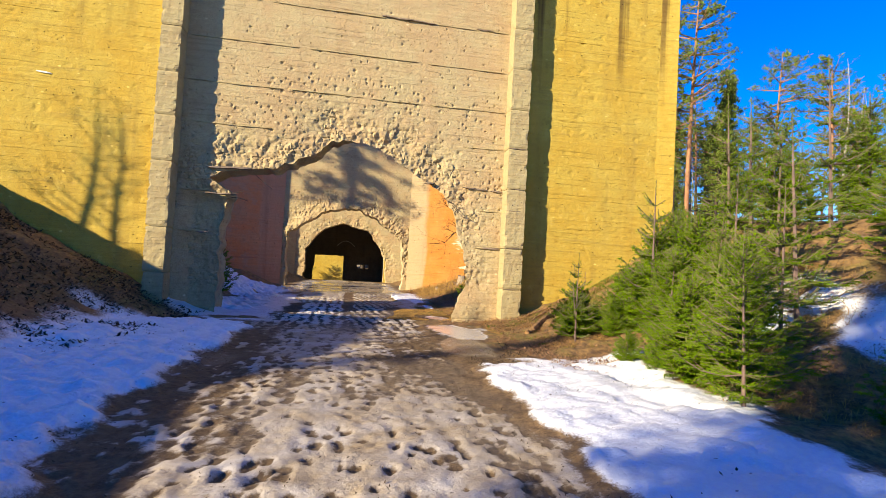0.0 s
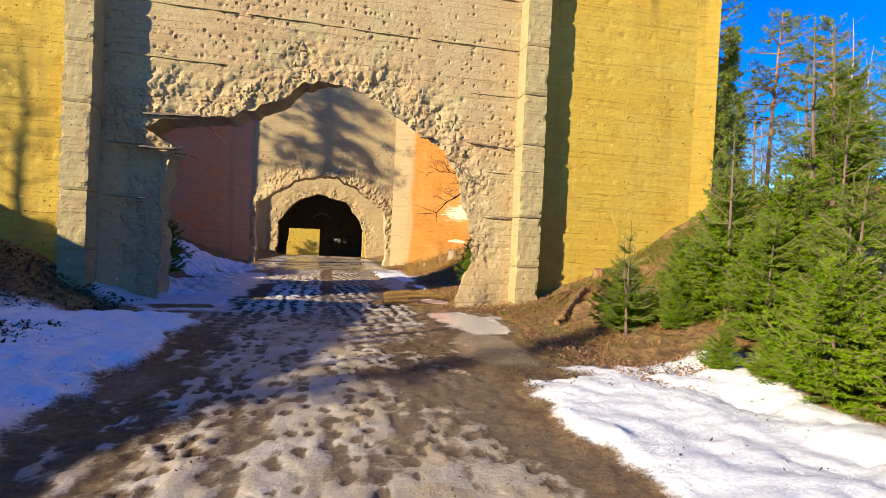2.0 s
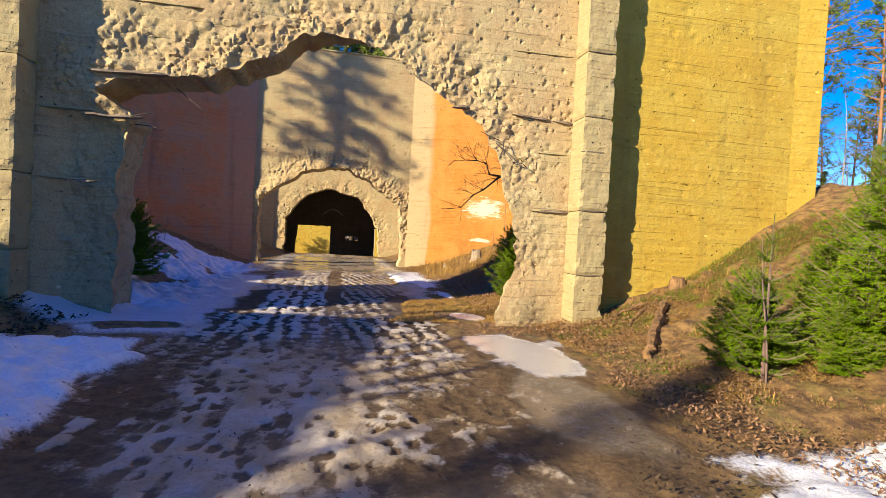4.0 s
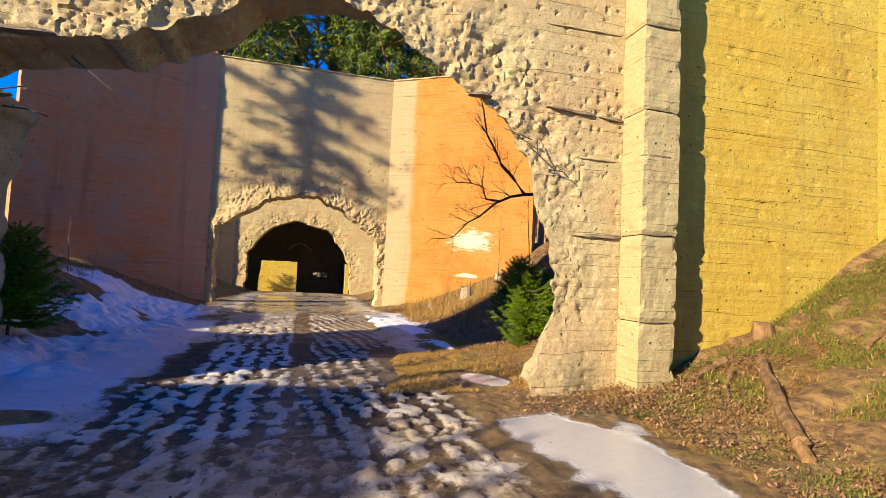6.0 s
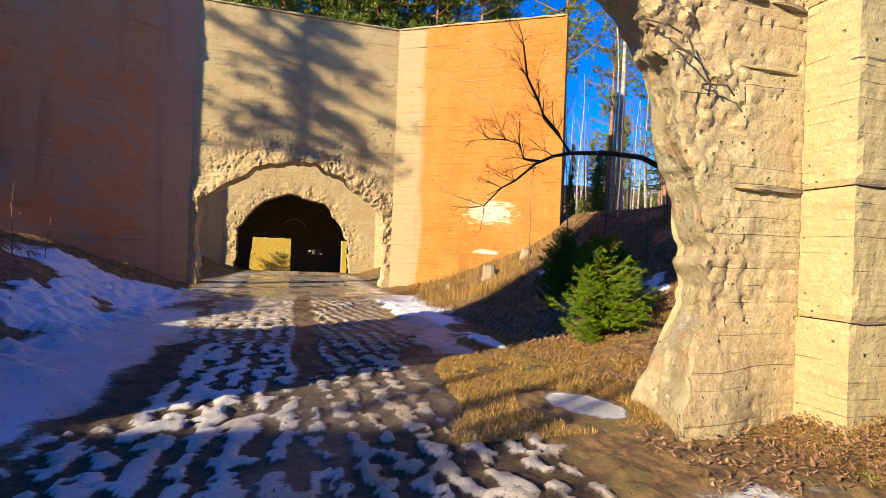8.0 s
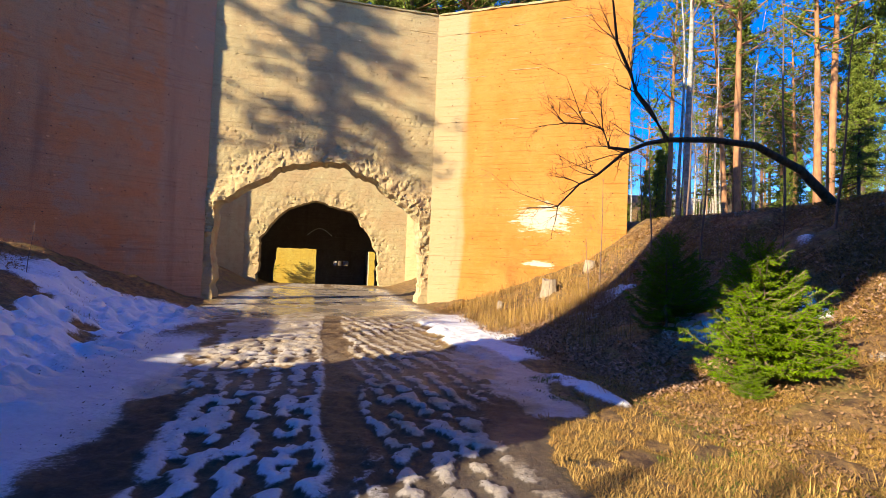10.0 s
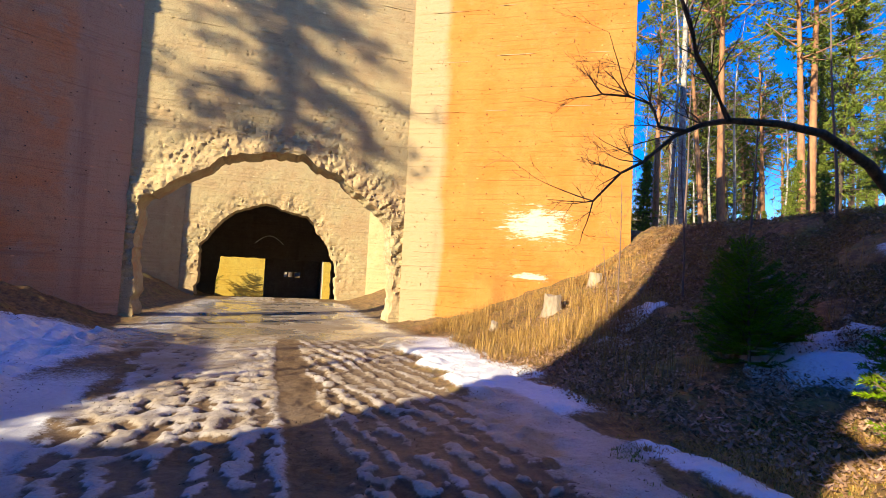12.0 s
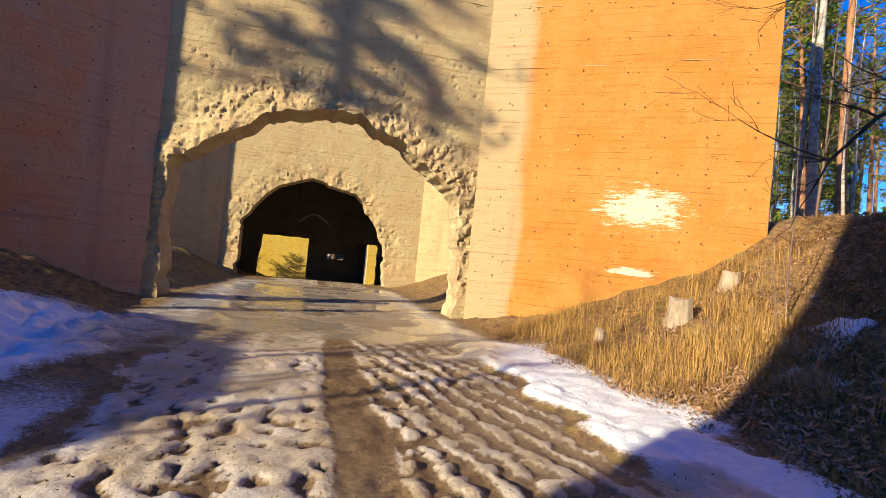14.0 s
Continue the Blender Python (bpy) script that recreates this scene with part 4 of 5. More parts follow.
for owner, a, b in ((left_wing, -9.2, -5.2), (right_wing, 4.8, 9.0)):
    for z in (1.5, 2.15, 3.1, 3.83, 4.4, 5.0, 6.12, 7.3, 8.47, 9.6):
        u = a + random.uniform(0, 1.2)
        while u < b - 0.5:
            length = min(random.uniform(0.5, 2.2), b - u)
            strip(owner, "joint_ridge", u, z + random.uniform(-0.25, 0.25), length, 0.011, 0.007, M_YELLOW, seed)
            u += length + random.uniform(0.9, 2.6)
            seed += 1
for u, z, length, tilt in ((3.0, 3.84, 0.75, 2), (3.78, 3.8, 0.42, 3), (3.6, 2.13, 0.62, 0), (-3.95, 3.83, 1.15, -2), (-4.0, 3.13, 0.85, -2), (-4.1, 2.1, 0.34, 0), (0.4, 8.5, 1.6, 1), (3.15, 8.5, 0.6, 2), (1.88, 3.87, 0.32, 0)):
    strip(wall, "timber_strip", u, z, length, 0.055, 0.06, M_WOOD, seed, 0.02, 0.0, tilt, "splintered grey board left in the concrete")
    seed += 1
for u, z, length in ((4.1, 1.0, 0.42), (4.08, 2.15, 0.5), (4.08, 3.2, 0.5), (4.12, 3.83, 0.4), (4.1, 5.0, 0.48)):
    strip(wall, "timber_strip", u + 0.1, z, length, 0.03, 0.014, M_WOOD, seed, 0.01, -0.478)
    seed += 1
M_WHITE = plain_rough("white_chipped_paint", (0.78, 0.76, 0.72), (0.6, 0.57, 0.52), 20, 0.3)
strip(left_wing, "timber_strip", -8.12, 5.88, 0.36, 0.09, 0.05, M_WHITE, seed, 0.01, 0, 4, "white painted board end in the wall")
for owner, a, b in ((orange, 0.1, 6.4), (red, 0.1, 6.2), (wall_b, -4.0, 3.2)):
    for z in (6.4, 8.05, 9.6):
        u = a + random.uniform(0, 0.8)
        while u < b - 0.6:
            length = min(random.uniform(0.5, 2.0), b - u)
            strip(owner, "joint_ridge", u, z + random.uniform(-0.1, 0.1), length, 0.022, 0.016, owner.data.materials[0], seed)
            u += length + random.uniform(0.4, 1.6)
            seed += 1
# cut ends of the form ties, in a loose grid
pin = Shape()
pin.tube([Vector((0, 0.02, 0)), Vector((0.004, -0.02, -0.008)), Vector((0.01, -0.035, -0.02))], [0.016, 0.014, 0.009], 6)
pin_mesh = pin.mesh("form_tie", M_BARK_DARK)
for owner, a, b in ((orange, 0.6, 6.3), (red, 0.4, 6.0)):
    for row in range(11):
        for k in range(int((b - a) / 0.92) + 1):
            tie = part("form_tie", pin_mesh, None, owner)
            tie.location = (a + 0.92 * k + random.uniform(-0.06, 0.06), 0.0, 1.6 + 0.78 * row + random.uniform(-0.05, 0.05))
# coping along the tops
for owner, a, b in ((wall_b, -4.12, 3.3), (orange, 0.0, 6.54), (red, 0.0, 6.3)):
    cope = part("coping", strip_mesh("coping", b - a, 0.09, 0.06, M_PILASTER, seed), M_PILASTER, owner)
    cope.location = (a, 0, TOP_B - 0.03)
    seed += 1


# ---- growing things ----
def rand_dir(rng):
    while True:
        d = Vector((rng.uniform(-1, 1), rng.uniform(-1, 1), rng.uniform(-1, 1)))
        if 0.05 < d.length < 1:
            return d.normalized()


def thing(name, label, category, group=""):
    return tagged(new(name), label, category, group)


def needles_on(shape, a, b, rng, length, width, gap, count):
    d = b - a
    n = max(1, int(d.length / gap))
    way = d.normalized()
    for k in range(n):
        p = a + d * ((k + rng.random()) / n)
        for _ in range(count):
            side = rand_dir(rng)
            out = (way * 0.75 + (side - way * side.dot(way)) * 0.9).normalized()
            shape.blade(p, p + out * length * rng.uniform(0.7, 1.15), width, out.cross(rand_dir(rng)).normalized())


def young_spruce(h, seed, spread=0.36, dense=1.0, label="young bright green spruce on the bank", group="young spruces"):
    rng = random.Random(seed)
    root = thing("young_spruce", label, "tree", group)
    wood, leaf = Shape(), Shape()
    lean = Vector((rng.uniform(-0.04, 0.04), rng.uniform(-0.04, 0.04), 0))
    spine = [Vector((0, 0, -0.15)) + (Vector((0, 0, h + 0.15)) + lean * h) * (k / 8) for k in range(9)]
    wood.tube(spine, [0.012 * h * (1 - k / 8.6) + 0.003 for k in range(9)], 6)
    z = 0.08 * h
    while z < h * 0.9:
        f = 1 - z / h
        reach = h * spread * (0.05 + 1.12 * f ** 0.85) * (0.75 if z < 0.15 * h else 1.0)
        for i in range(rng.randint(5, 7)):
            ang = rng.uniform(0, 2 * math.pi)
            L = reach * rng.uniform(0.65, 1.12)
            out = Vector((math.cos(ang), math.sin(ang), 0))
            base = Vector((0, 0, z)) + lean * z
            up = rng.uniform(0.05, 0.4) + 0.65 * (1 - f) ** 1.5
            pts = [base + out * (L * t) + Vector((0, 0, L * (up * t - 0.22 * math.sin(t * 2.6) * f + 0.14 * t * t))) for t in (0, 0.3, 0.6, 0.85, 1.0)]
            wood.tube(pts, [0.006 + 0.004 * h * f * (1 - t) for t in (0, 0.3, 0.6, 0.85, 1.0)], 3)
            for k in range(4):
                a, b = pts[k], pts[k + 1]
                needles_on(leaf, a, b, rng, 0.042, 0.010, 0.026 / dense, 4)
                for m in range(2 if L > 0.25 else 1):
                    for sgn in (-1, 1):
                        p = a.lerp(b, rng.random())
                        side = out.cross(Vector((0, 0, 1))) * sgn
                        tl = L * (0.42 - 0.09 * k) * rng.uniform(0.6, 1.1)
                        tip = p + (out * 0.75 + side * 0.75 + Vector((0, 0, rng.uniform(-0.12, 0.15)))) * tl
                        wood.tube([p, tip], [0.004, 0.002], 3)
                        needles_on(leaf, p, tip, rng, 0.042, 0.010, 0.024 / dense, 4)
                        if tl > 0.16:
                            for sg2 in (-1, 1):
                                p2 = p.lerp(tip, rng.uniform(0.3, 0.6))
                                t2 = p2 + (out * (0.75 + 0.35 * sg2 * sgn) + side * (0.5 - 0.4 * sg2)) * tl * 0.42
                                needles_on(leaf, p2, t2, rng, 0.04, 0.010, 0.026 / dense, 4)
        z += h * rng.uniform(0.05, 0.075) / dense ** 1.6
    needles_on(leaf, Vector((0, 0, h * 0.78)) + lean * h * 0.78, Vector((0, 0, h)) + lean * h, rng, 0.04, 0.01, 0.015, 4)
    part("trunk", wood.mesh("trunk", M_TWIG), M_TWIG, root)
    part("needles", leaf.mesh("needles", M_SPRUCE), M_SPRUCE, root)
    return root


def conifer(h, seed, kind, thick=1.0, start=None, wide=0.15):
    """A tall pine (bare orange trunk, open crown) or spruce (drooping limbs low down)."""
    rng = random.Random(seed)
    pine = kind == "pine_tree"
    low = start or (0.5 if pine else 0.22)
    root = thing(kind, "tall pine with an orange trunk and open crown" if pine else "tall dark green spruce in the forest", "tree", "forest trees")
    wood, leaf = Shape(), Shape()
    bend = Vector((rng.uniform(-0.03, 0.03), rng.uniform(-0.03, 0.03), 0))
    spine = [Vector((0, 0, -0.4)) + Vector((0, 0, (h + 0.4) * k / 10)) + bend * (h * (k / 10) ** 2) for k in range(11)]
    wood.tube(spine, [(0.011 if pine else 0.010) * h * (1 - 0.93 * k / 10) + 0.02 for k in range(11)], 8)
    z = h * low
    while z < h * 0.99:
        f = (z / h - low) / (1 - low)
        reach = (0.15 * h * (0.35 + math.sin(math.pi * (0.22 + 0.7 * f))) * 0.8 if pine else h * wide * (1.04 - f) + 0.2)
        for i in range(rng.randint(2, 4) if pine else rng.randint(4, 6)):
            if pine and f < 0.25 and rng.random() < 0.45:
                continue
            ang = rng.uniform(0, 2 * math.pi)
            L = reach * rng.uniform(0.5, 1.15)
            out = Vector((math.cos(ang), math.sin(ang), 0))
            base = Vector((0, 0, z)) + bend * (h * (z / h) ** 2)
            rise = rng.uniform(0.0, 0.45) if pine else rng.uniform(-0.45, -0.05) + 0.5 * f
            pts = [base + out * (L * t) + Vector((0, 0, L * (rise * t + (0.12 * t * t if pine else 0.1 * t * t)))) for t in (0, 0.35, 0.7, 1.0)]
            wood.tube(pts, [0.02 + 0.02 * L * (1 - t) for t in (0, 0.35, 0.7, 1.0)], 3)
            spots = 5 if pine else 6
            for k in range(spots):
                t = 0.35 + 0.65 * (k + rng.random()) / spots if pine else 0.12 + 0.88 * (k + rng.random()) / spots
                p = base + out * (L * t) + Vector((0, 0, L * (rise * t + 0.11 * t * t)))
                spread = (0.36 if pine else 0.30) * (0.6 + 0.25 * L)
                c = p + Vector((rng.gauss(0, 1), rng.gauss(0, 1), rng.gauss(0, 0.5))) * spread * 0.7
                for _ in range(int((13 if pine else 11) * thick)):
                    d = rand_dir(rng)
                    if pine:
                        d.z = abs(d.z) * 0.7
                    else:
                        d = (d + out * 0.5 + Vector((0, 0, -0.45))).normalized()
                    q = c + rand_dir(rng) * spread * rng.random() * 0.8 * thick ** 0.3
                    leaf.blade(q, q + d * rng.uniform(0.18, 0.42), rng.uniform(0.05, 0.1), d.cross(rand_dir(rng)).normalized())
        z += h * (0.028 if pine else 0.026) * rng.uniform(0.8, 1.3)
    trunk = part("trunk", wood.mesh("trunk", M_BARK_PINE if pine else M_BARK_DARK, True), None, root)
    part("crown", leaf.mesh("crown", M_PINE), None, root)
    return root


def grow(shape, p, d, length, radius, depth, rng, droop=0.0, twist=0.35):
    """A branching bare limb."""
    n = 4
    pts, rad = [p], [radius]
    for k in range(n):
        d = (d + rand_dir(rng) * twist * 0.4 + Vector((0, 0, droop))).normalized()
        pts.append(pts[-1] + d * (length / n))
        rad.append(max(0.0022, radius * (1 - 0.72 * (k + 1) / n)))
    shape.tube(pts, rad, 4 if radius > 0.02 else 3)
    if depth:
        for _ in range(rng.randint(3, 5)):
            k = rng.randint(1, n)
            side = (d + rand_dir(rng) * 0.95 + Vector((0, 0, 0.15))).normalized()
            grow(shape, pts[k], side, length * rng.uniform(0.35, 0.65), max(0.0028, rad[k] * 0.62), depth - 1, rng, droop, twist)


def bare_tree(h, seed, kind="birch_tree", radius=None, start=0.4, bark=None, label="bare birch with a pale trunk", group="forest trees", limbs=13, depth=2):
    rng = random.Random(seed)
    root = thing(kind, label, "tree", group)
    wood, twigs = Shape(), Shape()
    r = radius or 0.0085 * h
    bend = Vector((rng.uniform(-0.05, 0.05), rng.uniform(-0.05, 0.05), 0))
    at = lambda t: Vector((0, 0, h * t)) + bend * (h * t * t) + Vector((math.sin(t * 7 + seed), math.cos(t * 6 + seed), 0)) * 0.008 * h
    wood.tube([at(k / 10) - Vector((0, 0, 0.3 if k == 0 else 0)) for k in range(11)], [r * (1 - 0.94 * k / 10) + 0.003 for k in range(11)], 7)
    for k in range(limbs):
        t = start + (0.97 - start) * (k + rng.random()) / limbs
        ang = rng.uniform(0, 2 * math.pi)
        d = Vector((math.cos(ang), math.sin(ang), rng.uniform(0.5, 1.3))).normalized()
        grow(twigs, at(t), d, h * 0.26 * (1.12 - t), r * 0.4 * (1.1 - t), depth, rng, 0.02)
    part("trunk", wood.mesh("trunk", bark or M_BARK_BIRCH, True), None, root)
    part("crown", twigs.mesh("crown", M_TWIG), None, root)
    return root


def ground_at(u, v):
    return float(ground_height(np.array([u]), np.array([v]))[0])


def plant(kinds, spots, rng):
    """Sets each kind at its first spot and copies it to the others. spots: (kind index, u, v, scale)."""
    used = set()
    for k, u, v, s in spots:
        m = pose(u, v, ground_at(u, v) - 0.03, rng.uniform(-2, 2), rng.uniform(-2, 2), rng.uniform(0, 360)) @ Matrix.Diagonal((s, s, s, 1))
        if k in used:
            scale = kinds[k].scale.copy()
            kinds[k].scale = (1, 1, 1)
            copy_thing(kinds[k], m)
            kinds[k].scale = scale
        else:
            kinds[k].matrix_basis = m
            used.add(k)


rng = random.Random(11)
# young spruces beside the track
saplings = [young_spruce(2.4, 1, 0.38, 1.0), young_spruce(1.5, 2, 0.47, 1.3), young_spruce(3.2, 3, 0.27, 0.7)]
plant(saplings, [
    (0, 4.75, 5.45, 0.85), (0, 5.3, 6.3, 0.95), (1, 4.95, 6.9, 1.1), (2, 5.8, 7.4, 0.75), (0, 5.75, 8.5, 0.8), (2, 6.05, 9.5, 0.98),
    (2, 4.75, 10.2, 0.6), (1, 4.9, 10.5, 0.85), (1, 6.3, 9.7, 1.3), (1, 5.8, 10.0, 0.95), (1, 6.9, 9.2, 1.4), (1, 6.1, 8.7, 1.1), (0, 6.7, 10.4, 0.95), (1, 5.1, 10.5, 0.62), (1, 4.72, 8.1, 0.42), (1, 5.5, 9.9, 0.55), (0, 6.4, 7.9, 0.9), (2, 6.7, 7.0, 0.85), (2, 7.4, 8.9, 0.9), (2, 8.3, 8.8, 1.05), (0, 7.2, 10.4, 0.9),
    (1, 5.75, 4.1, 0.85), (2, 9.2, 10.5, 1.2), (1, 5.0, 7.6, 0.45), (1, 6.4, 10.9, 0.7), (0, 7.9, 11.6, 0.8),
    (2, 7.6, 7.6, 1.15), (2, 8.4, 10.2, 1.3), (0, 9.4, 7.2, 1.1), (2, 10.2, 9.4, 1.2), (0, 10.8, 11.6, 1.2), (2, 11.5, 13.2, 1.1), (0, 12.4, 10.4, 1.3), (0, 13.2, 14.2, 1.2), (2, 14.6, 12.4, 1.2), (0, 15.5, 15.5, 1.3),
    (1, 4.62, 17.95, 1.15), (1, 5.15, 18.5, 0.95), (1, 4.2, 17.75, 0.3), (0, 5.3, 20.6, 0.72), (1, 5.75, 20.9, 1.1),
    (1, -4.45, 17.4, 1.15), (1, -5.2, 17.0, 0.8), (0, -4.85, 56.3, 1.2)], rng)
# forest: tall trees to the right, behind and on the hill to the left
kinds = [conifer(20, 1, "pine_tree", 1.5), conifer(17, 2, "pine_tree", 1.5), conifer(19, 3, "spruce_tree", 1.4), conifer(14, 4, "spruce_tree"), bare_tree(17, 5, radius=0.15), bare_tree(13, 6, radius=0.09), bare_tree(8, 7, "alder_tree", 0.05, 0.25, M_TWIG, "thin bare grey-brown young tree", limbs=16)]
kinds += [conifer(23, 8, "spruce_tree", 1.5, 0.45, 0.105), bare_tree(6, 9, "alder_tree", 0.085, 0.2, M_TWIG, "thin bare grey-brown young tree", limbs=20)]
spots = [(0, 36.5, 39.5, 1.0), (2, 26, 33.5, 0.75), (4, 13.3, 30.0, 1.0), (0, 18.7, 33.5, 0.9), (1, 12.2, 33.5, 0.85), (1, 30, 37, 0.7), (0, 41, 38, 0.95), (4, 38, 34, 0.95), (5, 43, 36, 1.2), (1, 46, 36, 1.0)]
for _ in range(48):
    u, v = rng.uniform(16, 70), rng.uniform(10, 75)
    if u < 20 and v < 28 or math.hypot(u, v - 6) < 32:
        continue
    spots.append((rng.choice((0, 1, 0, 1, 2, 2, 4, 5, 5, 6)), u, v, rng.uniform(0.7, 1.05)))
for _ in range(30):
    u, v = rng.uniform(11, 30), rng.uniform(19, 46)
    spots.append((rng.choice((5, 6, 6, 6)), u, v, rng.uniform(0.45, 0.9)))
for _ in range(22):
    u = rng.uniform(11, 34)
    spots.append((3, u, rng.uniform(22, 48), rng.uniform(0.12, 0.3)))
for _ in range(30):
    u = rng.uniform(12, 44)
    spots.append((3, u, rng.uniform(27, 56), rng.uniform(0.18, 0.42)))
for _ in range(34):
    u = rng.uniform(12, 40)
    spots.append((rng.choice((4, 5, 5, 6, 6, 1)), u, rng.uniform(28, 58), rng.uniform(0.6, 1.0)))
for _ in range(48):
    way, far = radians(rng.uniform(22, 66)), rng.uniform(46, 80)
    kind = rng.choice((3, 3, 3, 2, 0, 1, 4, 5, 5, 6))
    spots.append((kind, far * math.cos(way), 14 + far * math.sin(way), rng.uniform(0.35, 0.6) if kind == 3 else rng.uniform(0.7, 1.0)))
for k in range(31):
    spots.append((rng.choice((0, 2, 2, 0, 2)), -24 + 1.55 * k + rng.uniform(-0.7, 0.7), rng.uniform(65.5, 71), rng.uniform(1.55, 1.95)))
# unseen spruces and alders added to shade the track; last two shadow the wall
spots += [(3, -13.0, 6.3, 0.1), (3, -12.7, 6.75, 0.085), (3, -13.1, 7.1, 0.09), (6, -13.5, 15.6, 0.8), (6, -14.2, 16.7, 0.85), (8, -13.0, 16.3, 0.9), (6, -12.7, 17.3, 0.7), (8, -14.2, 17.7, 0.95), (6, -13.4, 18.5, 0.75), (8, -15.6, 9.3, 0.86), (8, -14.9, 9.2, 0.8)]
# low spruces along the hill crest and a taller stand at its end, added out of view for their shade
for k in range(11):
    spots.append((3, -13.1 + rng.uniform(-0.5, 0.5), 1.8 + 0.57 * k + rng.uniform(-0.2, 0.2), rng.uniform(0.04, 0.09)))
for k in range(9):
    spots.append((3, -13.5 - 0.9 * (k % 3), -5.6 - 1.0 * k, rng.uniform(0.42, 0.55) * (1.25 if k > 1 else 1.0)))
# lone spruce out of view, added to shade the right bank
spots += [(3, -13.8, 0.3, 0.295)]
plant(kinds, spots, rng)
kinds[7].matrix_basis = pose(-22.3, 18.5, ground_at(-22.3, 18.5) - 0.03, 1.5, 0.5, 40)


def bent_tree():
    """The dark leaning tree that arches over the bank."""
    r = random.Random(5)
    root = thing("leaning_tree", "dark bare tree arching out from the bank with crooked boughs", "tree")
    limb = Shape()
    line = [(10.6, 2.3), (9.89, 2.94), (8.94, 3.64), (7.86, 4.02), (6.86, 4.04), (5.87, 3.94)]
    pts = [Vector((u, 21.5, z)) for u, z in line]
    limb.tube(pts, [0.13, 0.105, 0.085, 0.07, 0.058, 0.048], 8)
    low = [Vector((u, 21.5 + 0.12 * k, z)) for k, (u, z) in enumerate([(5.87, 3.94), (5.5, 3.86), (5.1, 3.66), (4.65, 3.24), (4.35, 3.06), (3.97, 2.62)])]
    up = [Vector((u, 21.5 - 0.1 * k, z)) for k, (u, z) in enumerate([(5.87, 3.94), (5.45, 4.38), (5.05, 4.68), (4.87, 4.95), (4.51, 5.45), (4.35, 6.1)])]
    side = [Vector((u, 21.6 + 0.1 * k, z)) for k, (u, z) in enumerate([(5.15, 3.7), (4.78, 3.74), (4.7, 4.1), (4.4, 4.2), (4.0, 4.2)])]
    part("trunk", limb.mesh("trunk", M_BARK_DARK, True), None, root)
    for pts2, r0 in ((low, 0.045), (up, 0.055), (side, 0.035)):
        boughs = Shape()
        boughs.tube(pts2, [r0 * (1 - 0.8 * k / len(pts2)) for k in range(len(pts2))], 6)
        for k in range(1, len(pts2)):
            d = (pts2[k] - pts2[k - 1]).normalized()
            for _ in range(3):
                grow(boughs, pts2[k], (d + rand_dir(r) * 0.9 + Vector((0, 0, 0.3))).normalized(), r.uniform(0.45, 1.0), 0.013, 2, r, 0.015, 0.5)
        part("bough", boughs.mesh("bough", M_BARK_DARK), None, root)


bent_tree()
# thin saplings and dry stems
thin = [bare_tree(2.6, 21, "sapling", 0.014, 0.35, M_TWIG, "thin bare sapling on the bank", "saplings", 7, 1), bare_tree(1.6, 22, "sapling", 0.01, 0.3, M_TWIG, "thin bare sapling on the bank", "saplings", 6, 1)]
plant(thin, [(0, 6.35, 24.5, 1.05), (1, 5.9, 24.3, 0.9), (0, 7.0, 23.5, 1.3), (0, 7.6, 22.6, 1.5), (1, -6.4, 24.2, 1.0), (1, -6.0, 24.8, 0.7), (0, -4.7, 17.2, 0.8), (0, 8.8, 20.6, 1.6), (1, 6.8, 19.8, 1.0), (1, 5.0, 24.6, 0.6), (0, 9.6, 22.5, 1.9), (1, 4.7, 10.1, 1.05), (1, 5.1, 10.6, 0.9)], rng)


def stump(u, v, h, r, seed):
    g = random.Random(seed)
    sh = Shape()
    z0 = ground_at(u, v)
    rows = [(-0.15, 1.45), (0.0, 1.25), (0.12, 1.06), (h * 0.6, 1.0), (h, 0.94)]
    n = 12
    wob = [g.uniform(0.88, 1.14) for _ in range(n)]
    cut = [g.uniform(-0.05, 0.03) for _ in range(n)]
    for k, (z, f) in enumerate(rows):
        for i in range(n):
            t = 2 * math.pi * i / n
            rr = r * (1 + (f - 1) * (1 + 0.8 * (wob[i] - 1))) * (0.6 + 0.4 * wob[i])
            sh.v.append((rr * math.cos(t), rr * math.sin(t), z + (cut[i] if k == 4 else 0)))
    for k in range(4):
        for i in range(n):
            j = (i + 1) % n
            sh.f.append((k * n + i, k * n + j, k * n + n + j, k * n + n + i))
    sh.f.append(tuple(4 * n + i for i in range(n)))
    ob = tagged(new("tree_stump", sh.mesh("tree_stump", M_ROT if seed == 4 else M_STUMP)), "rotten brown tree stump against the wall" if seed == 4 else "pale weathered tree stump on the grassy bank", "stump", "tree stumps")
    ob.location = (u, v, z0)


for a in ((5.63, 25.9, 0.42, 0.2, 1), (4.45, 26.4, 0.2, 0.09, 2), (7.1, 26.4, 0.24, 0.16, 3), (6.42, 14.02, 0.16, 0.13, 4)):
    stump(*a)


def fallen_log(line, r0, seed):
    """A rotten log half sunk in the litter."""
    sh = Shape()
    g = random.Random(seed)
    n = 14
    pts, rad = [], []
    for k in range(n + 1):
        f = k / n * (len(line) - 1)
        i = min(int(f), len(line) - 2)
        u, v = (line[i][c] + (line[i + 1][c] - line[i][c]) * (f - i) for c in (0, 1))
        pts.append(Vector((u + g.uniform(-0.025, 0.025), v, ground_at(u, v) + 0.75 * r0 + g.uniform(-0.15, 0.15) * r0)))
        rad.append(r0 * g.uniform(0.6, 1.15) * (1 - 0.3 * k / n))
    sh.tube(pts, rad, 7)
    tagged(new("fallen_log", sh.mesh("fallen_log", M_ROT)), "rotten brown fallen log half sunk in the bank", "log", "fallen logs")


